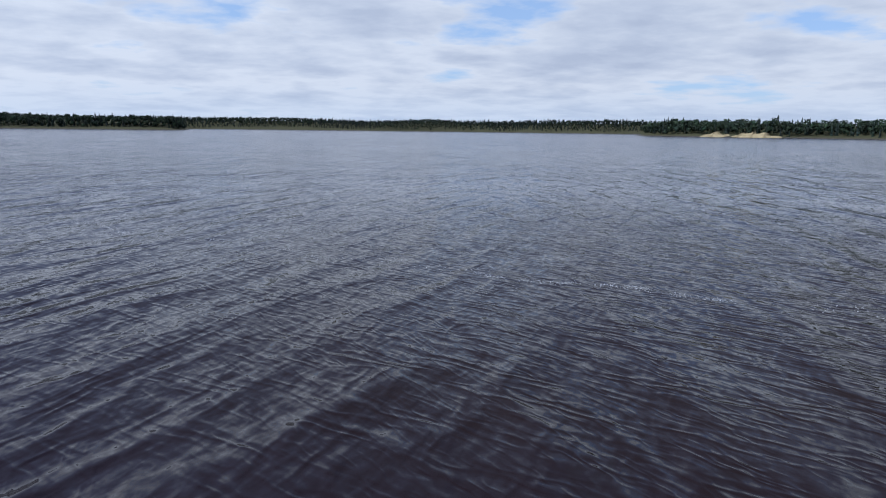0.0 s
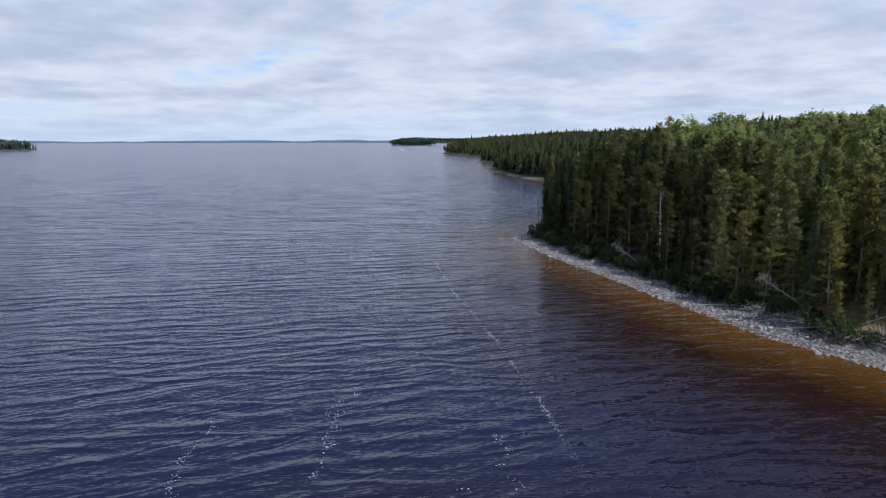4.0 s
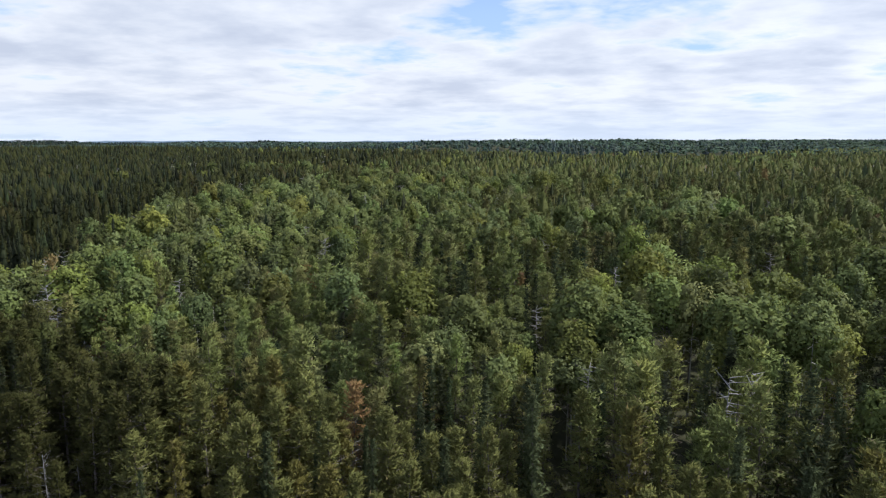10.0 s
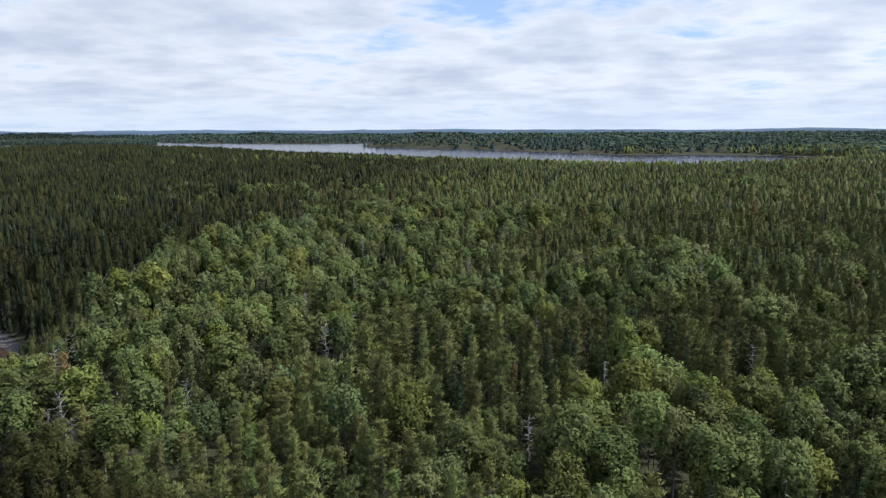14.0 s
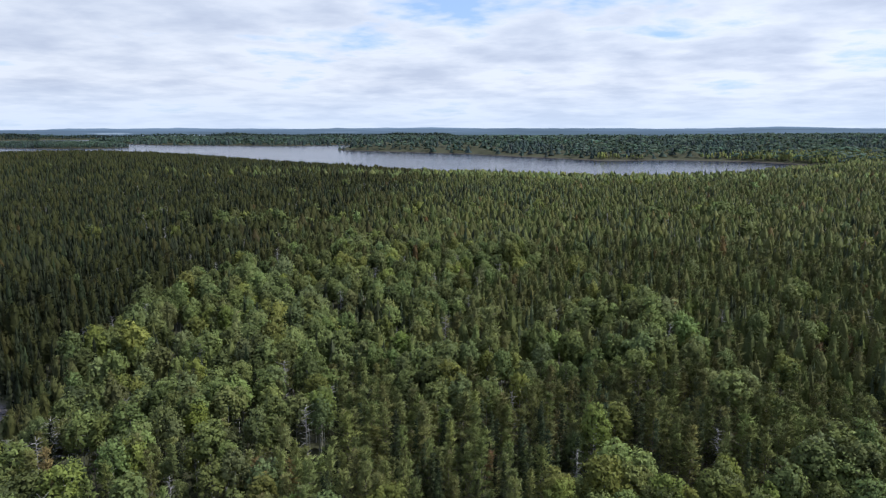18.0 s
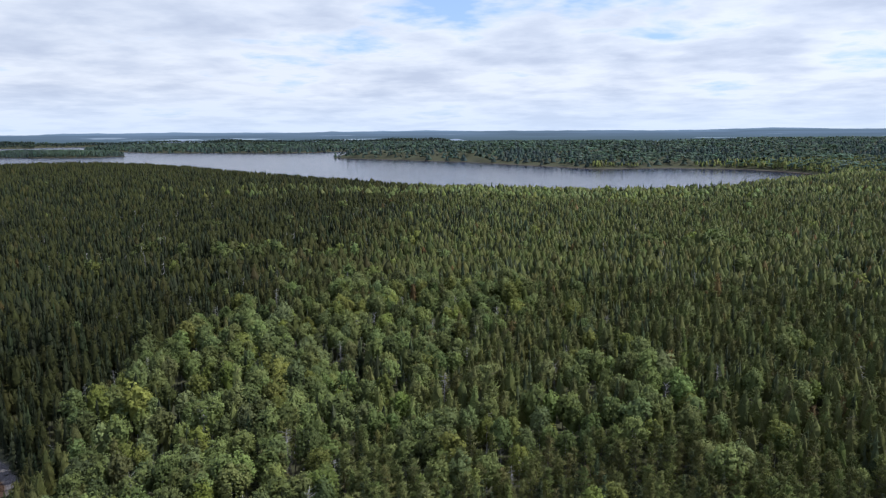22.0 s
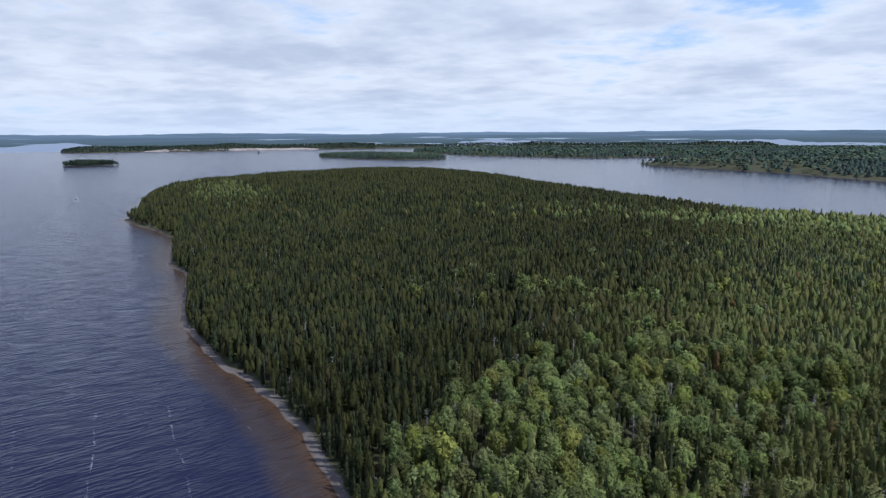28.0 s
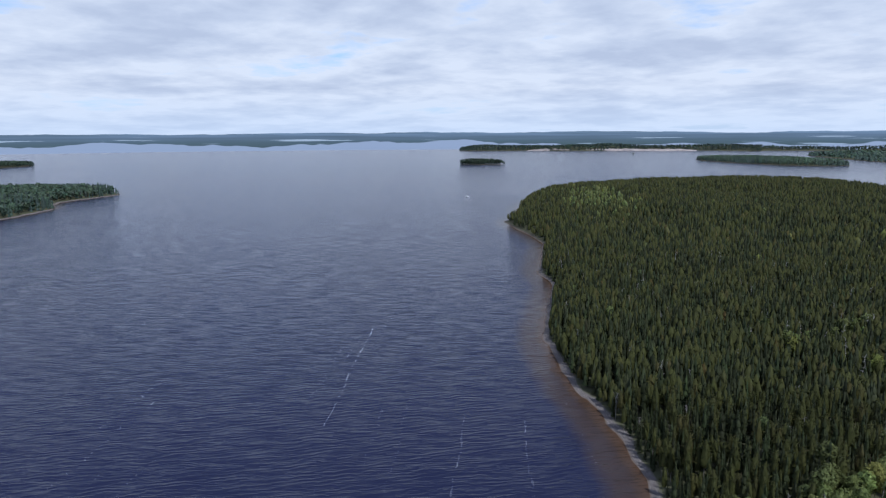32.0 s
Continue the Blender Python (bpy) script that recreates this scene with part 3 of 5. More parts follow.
def pine_crown(rng, boughs, per, size, low=0.40, radius=0.12, blunt=0.55, spread=0.022):
    """A jack pine: bushy bough ends heaped into a blunt, lopsided crown, thin and grey towards its foot."""
    a0, lop = rng.uniform(0, 6.283), rng.uniform(0.1, 0.3)
    u = (np.arange(boughs) + rng.uniform(0, 1, boughs)) / boughs
    a = np.arange(boughs) * 2.4 + rng.uniform(-0.5, 0.5, boughs)
    z = low + (0.95 - low) * u
    r = radius * (1.03 - u) ** blunt * rng.uniform(0.35, 1.3, boughs) * (1 + lop * np.cos(a - a0)) * np.clip(0.55 + u * 2.2, 0, 1)
    rise = rng.uniform(0.15, 0.65, boughs)
    k = np.repeat(np.arange(boughs), per)
    n = len(k)
    t = 1.05 - 0.72 * rng.random(n) ** 1.5
    c = np.c_[r[k] * t * np.cos(a[k]), r[k] * t * np.sin(a[k]), z[k] + r[k] * t * rise[k]]
    w = rng.normal(size=(n, 3)) * (1, 1, 0.5)
    c = c + w * spread
    out = np.c_[0.75 * np.cos(a[k]) + 0.35 * w[:, 0], 0.75 * np.sin(a[k]) + 0.35 * w[:, 1], 0.45 + 0.6 * u[k] + 0.4 * w[:, 2]]
    v, f, o = sprays(rng, c, out, size * rng.uniform(0.75, 1.3, n), 0.7)
    old = (rng.random(n) < np.clip(0.45 - 1.1 * u[k], 0.04, 0.45))[:, None]
    hue = np.where(old, (0.98, 0.80, 1.15), (1.0, 1.0, 1.0)) * (0.82 + 0.30 * rng.random((n, 1)) ** 2 + 0.12 * u[k][:, None])
    return v, f, o, np.repeat(hue, 3, 0)


def aspen_crown(rng, lobes, per, size, low=0.42, radius=0.18):
    """An aspen: small leafy lobes, each with its own rounded top, heaped into a broken dome."""
    mid, half = (low + 0.96) / 2, (0.96 - low) / 2
    i = np.arange(lobes)
    dz = np.clip(0.97 - 1.5 * (i + 0.5) / lobes, -1, 1)
    a = i * 2.4 + rng.uniform(-0.5, 0.5, lobes)
    r = np.sqrt(1 - dz * dz)
    way = np.c_[r * np.cos(a), r * np.sin(a), dz]
    c = np.array((0, 0, mid)) + way * (radius * 0.74, radius * 0.74, half * 0.80) * rng.uniform(0.70, 1.15, (lobes, 1))
    big = radius * rng.uniform(0.26, 0.50, lobes)
    shade = rng.uniform(0.86, 1.14, (lobes, 1))
    k = np.repeat(i, per)
    d = unit(rng.normal(size=(len(k), 3)) + 0.6 * way[k] + (0, 0, 0.45))
    p = c[k] + d * big[k][:, None] * rng.uniform(0.55, 1.12, (len(k), 1)) * (1, 1, 1.25)
    v, f, o = flakes(rng, p, d, size * rng.uniform(0.7, 1.3, len(k)), 0.9 * d + 0.35 * way[k] + (0, 0, 0.1))
    return v, f, o, np.repeat(shade[k] * (0.85 + 0.30 * rng.random((len(k), 1))), 3, 0) * (1.0, 1.0, 1.0)


def spruce_crown(rng, whorls, boughs, per, size, radius=0.12, bare=0.06):
    """A spruce: sprays of needles strung along drooping boughs round a slim spire."""
    u = np.repeat((np.arange(whorls) + rng.uniform(-0.3, 0.3, whorls)) / whorls, boughs)
    n = len(u)
    a = np.tile(np.arange(boughs) * 6.283 / boughs, whorls) + np.repeat(np.arange(whorls) * 1.9, boughs) + rng.uniform(-0.5, 0.5, n)
    r = (radius * np.clip(1 - u, 0, 1) ** 0.8 * (0.8 + 0.3 * np.sin(np.repeat(rng.uniform(0, 6.283, whorls), boughs))) + 0.010) * rng.uniform(0.55, 1.25, n)
    z, sag = bare + (1 - bare) * u, rng.uniform(0.25, 0.65, n)
    k = np.repeat(np.arange(n), per)
    s = np.tile((np.arange(per) + 0.65) / per, n) + rng.uniform(-0.3, 0.3, n * per) / per
    c = np.c_[r[k] * s * np.cos(a[k]), r[k] * s * np.sin(a[k]), z[k] - r[k] * sag[k] * s] + rng.normal(size=(len(k), 3)) * size * 0.5
    out = np.c_[np.cos(a[k]), np.sin(a[k]), np.full(len(k), 0.4)] + rng.normal(size=(len(k), 3)) * (0.3, 0.3, 0.1)
    v, f, o = sprays(rng, c, out, size * rng.uniform(0.8, 1.4, len(k)) * (1.25 - 0.5 * u[k]))
    return v, f, o, np.repeat(0.85 + 0.3 * rng.random((len(k), 1)) * np.ones(3), 3, 0)


def hull(rng, sides, levels, radius, low, blunt=0.55, rough=0.22):
    """The closed, lumpy mass of a crown seen from far off."""
    v, o = [], []
    for i in range(levels):
        u = i / levels
        r = radius * (1.0 - u) ** blunt * (0.72 if i == 0 else 1.0)
        for k in range(sides):
            a = 6.283 * (k + 0.5 * (i % 2) + rng.uniform(-0.25, 0.25)) / sides
            rr = r * rng.uniform(1 - rough, 1 + rough)
            v.append((rr * math.cos(a), rr * math.sin(a), low + (0.98 - low) * (u + rng.uniform(-0.3, 0.3) / levels)))
            o.append((math.cos(a), math.sin(a), 0.15 + 0.8 * u))
    v.append((rng.uniform(-0.01, 0.01), rng.uniform(-0.01, 0.01), 0.99))
    o.append((0, 0, 1.0))
    f = [t for i in range(levels - 1) for k in range(sides) for t in ((i * sides + k, i * sides + (k + 1) % sides, (i + 1) * sides + k), (i * sides + (k + 1) % sides, (i + 1) * sides + (k + 1) % sides, (i + 1) * sides + k))]
    b = (levels - 1) * sides
    f += [(b + k, b + (k + 1) % sides, len(v) - 1) for k in range(sides)]
    return np.array(v, float), np.array(f), unit(np.array(o, float)), np.ones((len(v), 3))


def heaped(*pieces):
    """Joins crowns with their outward directions and hues."""
    n, f = 0, []
    for p in pieces:
        f.append(p[1] + n)
        n += len(p[0])
    return np.concatenate([p[0] for p in pieces]), np.concatenate(f), np.concatenate([p[2] for p in pieces]), np.concatenate([p[3] if len(p) > 3 else np.ones((len(p[0]), 3)) for p in pieces])


def stem(height, r, sides=5, bend=0.0, rng=None):
    """A tapered trunk, a unit tree's own scale."""
    v, f, rows = [], [], 5
    for i in range(rows + 1):
        u = i / rows
        rr = r * (1 - 0.88 * u) * (1.25 if i == 0 else 1)
        for k in range(sides):
            a = 6.283 * k / sides
            v.append((rr * math.cos(a) + bend * math.sin(2.6 * u), rr * math.sin(a) + bend * 0.6 * math.sin(3.4 * u), u * height - (0.02 if i == 0 else 0)))
    for i in range(rows):
        for k in range(sides):
            a, b = i * sides + k, i * sides + (k + 1) % sides
            f += [(a, b, b + sides), (a, b + sides, a + sides)]
    return np.array(v), np.array(f)


def limb(base, tip, r, sides=3):
    base, tip = np.array(base, float), np.array(tip, float)
    d = tip - base
    s = np.cross(d, (0.3, 0.2, 1.0))
    s /= np.linalg.norm(s)
    w = np.cross(d, s)
    w /= np.linalg.norm(w)
    ring_a = [base + r * (s * math.cos(6.283 * k / sides) + w * math.sin(6.283 * k / sides)) for k in range(sides)]
    f = [(k, (k + 1) % sides, sides) for k in range(sides)]
    return ring_a + [tip], f


def bare_limbs(rng, count, low, high, reach, thick=0.0017):
    out = []
    for i in range(count):
        z = low + (high - low) * (i + rng.uniform(0, 1)) / count
        a = rng.uniform(0, 6.283)
        L = reach * rng.uniform(0.4, 1.0)
        out.append(limb((0, 0, z), (L * math.cos(a), L * math.sin(a), z + L * rng.uniform(-0.2, 0.6)), thick))
    return gather(out)


def joined(*parts):
    return gather(parts)


AZ_SEEN = (84.0, 214.0)


def bearing(x, y):
    return np.degrees(np.arctan2(x - HUB[0], y - HUB[1])) % 360


def blob(x, y, cx, cy, rx, ry, turn=0.0):
    c, s = math.cos(radians(turn)), math.sin(radians(turn))
    u, v = (x - cx) * c + (y - cy) * s, -(x - cx) * s + (y - cy) * c
    return np.exp(-((u / rx) ** 2 + (v / ry) ** 2))


def aspen_share(x, y):
    """How much of the stand is aspen."""
    s = np.maximum.reduce([blob(x, y, 84, -190, 52, 96, -14), 0.56 * blob(x, y, -2, -168, 52, 46), 0.6 * blob(x, y, 139, -168, 10, 8), blob(x, y, 80, -108, 30, 36, 20), 1.1 * blob(x, y, -26, -86, 58, 22, 8), 0.9 * blob(x, y, 24, -134, 24, 18), blob(x, y, -85, -372, 36, 18),
                           0.9 * blob(x, y, -40, -720, 360, 100, 12), 0.8 * blob(x, y, 830, -760, 230, 60, -40), 0.9 * blob(x, y, 40, -250, 46, 40), 0.7 * blob(x, y, 150, -330, 60, 26)])
    s = s + 0.24 * roll_of_land(x, y, 46.0) + 0.22 * roll_of_land(x + 300, y, 17.0)
    stands = np.clip((s - 0.40) / 0.22, 0, 0.86)
    lone = np.clip((roll_of_land(x + 500, y, 24.0) - 0.62) * 1.6, 0, 0.6) * np.clip((170 - x) / 60, 0.12, 1)
    return np.maximum(stands, lone) * np.clip((shore_distance(MAINLAND, x, y) - 9) / 8, 0.02, 1)


def spruce_share(x, y):
    """Of the conifers, how many are spruce."""
    s = 0.14 + 0.2 * np.clip((x - 120) / 60, 0, 1) + 0.7 * blob(x, y, 135, -165, 70, 60) + 0.3 * blob(x, y, 300, -320, 230, 110, -42) + 0.85 * blob(x, y, -22, -52, 26, 26) + 0.6 * blob(x, y, 60, -470, 110, 70) + 0.25 * blob(x, y, 520, -640, 460, 320, -40) + 0.5 * blob(x, y, 108, -74, 14, 22) + 0.8 * blob(x, y, -190, -880, 240, 45, 12)
    return np.clip(s + 0.25 * roll_of_land(x, y, 60.0), 0.05, 0.72)


def scatter(x0, x1, y0, y1, step, rng):
    nx, ny = int((x1 - x0) / step), int((y1 - y0) / step)
    i, j = np.meshgrid(np.arange(nx), np.arange(ny))
    x = x0 + (i + 0.5 * (j % 2) + rng.uniform(0.08, 0.92, i.shape)) * step
    y = y0 + (j + rng.uniform(0.08, 0.92, i.shape)) * step
    return x.ravel(), y.ravel()


def in_clearing(x, y):
    """The open ground before the cabin, and the cabin itself."""
    return (((x - 20) / 10.5) ** 2 + ((y + 43.6) / 4.6) ** 2 < 1) | ((np.abs(x - 16.3) < 3.9) & (np.abs(y + 48.6) < 3.9))


def near_strip(x, y, d):
    """The first rows of trees along the landing, which are built one by one."""
    return (x > -24) & (x < 104) & (y > -72) & (d < np.where(x < 15, 19.5, 17.5))


def sprout(rng, n, kind, x, y):
    """Height, spread and tint for n trees of a kind."""
    swell = 1 + 0.13 * roll_of_land(x, y, 34.0)
    if kind == "pine":
        h = rng.normal(12.9, 1.35, n) * swell
        # pines near the landing shore get a lighter tint
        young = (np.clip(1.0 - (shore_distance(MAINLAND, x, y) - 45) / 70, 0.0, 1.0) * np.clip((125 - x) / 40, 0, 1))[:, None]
        # inland tint; eastward darkening is cloud shade painted in
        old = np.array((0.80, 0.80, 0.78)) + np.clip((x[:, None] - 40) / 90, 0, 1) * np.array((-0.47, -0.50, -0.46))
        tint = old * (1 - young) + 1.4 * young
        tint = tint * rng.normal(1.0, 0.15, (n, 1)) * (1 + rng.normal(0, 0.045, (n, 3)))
        rust = rng.random(n) < 0.012
        tint[rust] *= (1.25, 0.82, 1.0)
        return np.clip(h, 8.5, 17), rng.uniform(0.85, 1.25, n), np.clip(tint, 0.35, 2.2)
    if kind == "spruce":
        h = rng.normal(12.7, 1.5, n) * swell
        # the last factor paints cloud shade into spruces further east
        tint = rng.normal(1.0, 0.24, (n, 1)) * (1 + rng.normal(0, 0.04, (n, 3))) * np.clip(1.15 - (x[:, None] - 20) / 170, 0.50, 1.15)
        return np.clip(h, 6, 18), rng.uniform(0.75, 1.15, n), np.clip(tint, 0.35, 1.8)
    h = rng.normal(13.6, 1.4, n) * swell
    tint = rng.normal(0.88, 0.19, (n, 1)) * (1 + rng.normal(0, 0.04, (n, 3)))
    gold = rng.random(n) < 0.16
    tint[gold] *= (1.15, 1.08, 0.8)
    grey = rng.random(n) < 0.12
    tint[grey] *= (0.95, 0.95, 1.12)
    # cloud shade over the eastern aspens, put into their colour
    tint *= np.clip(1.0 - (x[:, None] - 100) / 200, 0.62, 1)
    return np.clip(h, 9, 17), rng.uniform(0.85, 1.2, n), np.clip(tint, 0.4, 1.9)


def plant(name, template, x, y, z, h, wide, tint, mat, label, category, rng):
    """One mesh that holds a whole stand: the template turned, scaled and set down again and again."""
    if len(x) == 0:
        return
    v, f = template[0], template[1]
    o = template[2] if len(template) > 2 else np.repeat([(0.0, 0.0, 1.0)], len(v), 0)
    n, k = len(x), len(v)
    a = rng.uniform(0, 6.283, n)
    lean = rng.normal(0, 0.025, (n, 2))
    c, s = np.cos(a)[:, None], np.sin(a)[:, None]
    hw = (h * wide)[:, None]
    px = (v[:, 0] * c - v[:, 1] * s) * hw + v[:, 2] * h[:, None] * lean[:, :1] + x[:, None]
    py = (v[:, 0] * s + v[:, 1] * c) * hw + v[:, 2] * h[:, None] * lean[:, 1:] + y[:, None]
    pz = v[:, 2] * h[:, None] + z[:, None]
    faces = (f[None] + (np.arange(n) * k)[:, None, None]).reshape(-1, 3)
    turned = np.stack([o[:, 0] * c - o[:, 1] * s, o[:, 0] * s + o[:, 1] * c, np.repeat(o[None, :, 2], n, 0)], -1)
    hue = np.repeat(tint, k, 0)
    if len(template) > 3:
        hue = hue * np.tile(template[3], (n, 1))
    return np.stack([px, py, pz], -1).reshape(-1, 3), faces, hue, turned.reshape(-1, 3)


def stand(name, made, mat, label, category):
    made = [m for m in made if m is not None]
    if not made:
        return
    n, vs, fs = 0, [], []
    for v, f, *_ in made:
        vs.append(v)
        fs.append(f + n)
        n += len(v)
    me = mesh_from(name, np.concatenate(vs), np.concatenate(fs))
    set_tint(me, np.concatenate([m[2] for m in made]))
    set_fluff(me, np.concatenate([m[3] for m in made]))
    me.materials.append(mat)
    tagged(new(name, me), label, category, kind="stuff")


def choose(x, y, rng):
    """The kind of each tree: 0 pine, 1 spruce, 2 aspen, 3 dead."""
    r = rng.random(len(x))
    kind = np.where(rng.random(len(x)) < spruce_share(x, y), 1, 0)
    kind = np.where(r < aspen_share(x, y), 2, kind)
    return np.where(rng.random(len(x)) < 0.015, 3, kind)


KINDS = ("pine", "spruce", "aspen", "dead")
LEAF = {"pine": PINE, "spruce": SPRUCE, "aspen": ASPEN, "dead": DEAD}


def plant_wood(zone, x, y, rng, crowns, trunks, leaves):
    """A stretch of forest as stands of each kind."""
    kind = choose(x, y, rng)
    # broad crowns stand wider apart
    keep = np.where(kind == 2, 0.40, np.where(kind == 1, 0.95, 1.0)) > rng.random(len(x))
    x, y, kind = x[keep], y[keep], kind[keep]
    z, d = lay_of(x, y)
    for ki, kn in enumerate(KINDS):
        sel = np.where(kind == ki)[0]
        if not len(sel):
            continue
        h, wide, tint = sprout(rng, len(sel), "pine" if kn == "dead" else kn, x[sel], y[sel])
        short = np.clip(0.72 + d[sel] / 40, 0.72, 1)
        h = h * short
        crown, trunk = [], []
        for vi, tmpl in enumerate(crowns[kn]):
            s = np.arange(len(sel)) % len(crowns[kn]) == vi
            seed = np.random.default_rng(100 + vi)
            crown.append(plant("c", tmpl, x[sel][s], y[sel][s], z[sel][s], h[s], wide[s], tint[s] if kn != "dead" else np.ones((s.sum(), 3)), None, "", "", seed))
            if trunks and kn in trunks:
                seed = np.random.default_rng(100 + vi)
                trunk.append(plant("t", trunks[kn], x[sel][s], y[sel][s], z[sel][s], h[s], np.ones(s.sum()), np.ones((s.sum(), 3)), None, "", "", seed))
        word = {"pine": "ragged olive-green jack pines", "spruce": "narrow dark green spruces", "aspen": "light green rounded aspens", "dead": "bleached bare dead trees"}[kn]
        stand(f"{kn}_forest", crown, leaves[kn], f"{word} {zone}", "forest")
        if trunk:
            stand(f"{kn}_trunks", trunk, PALE_BARK if kn == "aspen" else BARK, f"slender {'pale' if kn == 'aspen' else 'grey-brown'} trunks {zone}", "tree trunks")


def seen_from_above(x, y):
    b = bearing(x, y)
    return (b > AZ_SEEN[0]) & (b < AZ_SEEN[1])


def wood(zone, seed, box, step, near, far_off, crowns, trunks, thin=None):
    """A ring of forest between two distances from the landing."""
    rng = np.random.default_rng(seed)
    x, y = scatter(*box, step, rng)
    far = np.hypot(x - HUB[0], y - HUB[1])
    keep = (far >= near) & (far < far_off) & seen_from_above(x, y)
    if thin:
        keep &= rng.random(len(x)) < np.clip(1.0 - (far - near) / thin, 0.55, 1)
    x, y = x[keep], y[keep]
    d = shore_distance(MAINLAND, x, y)
    keep = (d > np.where(x > 112, 2.8, 3.4)) & ~near_strip(x, y, d) & ~in_clearing(x, y)
    if near < 300:
        keep &= roll_of_land(x + 90, y - 40, 19.0) < 0.90
    plant_wood(zone, x[keep], y[keep], rng, crowns, trunks, LEAF)


def rnd(i):
    return np.random.default_rng(i)


def woods():
    dead = [joined(stem(0.95, 0.010, 3), bare_limbs(rnd(330 + i), 70, 0.25, 0.95, 0.13, 0.0030)) for i in range(3)]
    slim = {"pine": joined(stem(0.9, 0.0085, 3), bare_limbs(rnd(336), 26, 0.20, 0.62, 0.10, 0.0026)), "aspen": joined(stem(0.80, 0.008, 3), bare_limbs(rnd(337), 10, 0.40, 0.75, 0.12, 0.003))}
    twiggy = {"pine": joined(stem(0.9, 0.0085, 4), bare_limbs(rnd(338), 64, 0.16, 0.70, 0.12, 0.0022)), "aspen": slim["aspen"]}
    wood("close behind the shore", 20, (-110, 135, -105, 0), 2.55, 0, 92,
         {"pine": [pine_crown(rnd(430 + i), 26, 58, 0.0122, 0.36, 0.138, 0.85, 0.020) for i in range(5)], "spruce": [spruce_crown(rnd(440 + i), 30, 8, 4, 0.0145, 0.125) for i in range(4)],
          "aspen": [aspen_crown(rnd(450 + i), 32, 76, 0.0125, 0.42, 0.17) for i in range(5)], "dead": dead}, twiggy)
    wood("behind the shore", 21, (-150, 160, -150, 0), 2.6, 92, 145,
         {"pine": [pine_crown(rnd(300 + i), 24, 30, 0.0165, 0.36, 0.140, 0.85, 0.020) for i in range(5)], "spruce": [spruce_crown(rnd(310 + i), 24, 7, 3, 0.019, 0.125) for i in range(4)],
          "aspen": [aspen_crown(rnd(320 + i), 30, 48, 0.0155, 0.42, 0.17) for i in range(5)], "dead": dead}, slim)
    wood("on the wooded peninsula", 22, (-260, 290, -290, -20), 3.0, 145, 285,
         {"pine": [heaped(hull(rnd(345 + i), 6, 3, 0.118, 0.36, 0.6), pine_crown(rnd(340 + i), 20, 9, 0.026, 0.42, 0.148, 0.62)) for i in range(5)],
          "spruce": [heaped(skirted(rnd(350 + i), 5, 6, 0.095, 0.12, 0.75), spruce_crown(rnd(355 + i), 10, 6, 2, 0.028, 0.12)) for i in range(4)],
          "aspen": [heaped(hull(rnd(365 + i), 6, 3, 0.12, 0.46, 0.4), aspen_crown(rnd(360 + i), 26, 32, 0.021, 0.44, 0.175)) for i in range(5)], "dead": dead[:2]}, slim)
    wood("in the middle of the peninsula", 23, (-520, 560, -620, -60), 3.05, 285, 620,
         {"pine": [heaped(hull(rnd(370 + i), 6, 3, 0.165, 0.34, 0.5), pine_crown(rnd(375 + i), 7, 2, 0.042, 0.5, 0.165, 0.5)) for i in range(4)],
          "spruce": [skirted(rnd(380 + i), 4, 6, 0.145, 0.10, 0.75) for i in range(4)],
          "aspen": [heaped(hull(rnd(398 + i), 6, 3, 0.15, 0.42, 0.4), aspen_crown(rnd(390 + i), 14, 10, 0.038, 0.42, 0.185)) for i in range(4)], "dead": [joined(stem(0.95, 0.012, 3), bare_limbs(rnd(395), 14, 0.4, 0.95, 0.14, 0.006))]}, None)
    wood("on the far peninsula", 24, (-1100, 1180, -1560, -60), 4.8, 620, 1720,
         {"pine": [hull(rnd(400 + i), 5, 2, 0.19, 0.30, 0.5, 0.3) for i in range(3)], "spruce": [skirted(rnd(410 + i), 3, 5, 0.17, 0.12, 0.7) for i in range(3)],
          "aspen": [hull(rnd(420 + i), 6, 3, 0.22, 0.32, 0.42, 0.3) for i in range(3)], "dead": [stem(0.95, 0.008, 3)]}, None, 1500)


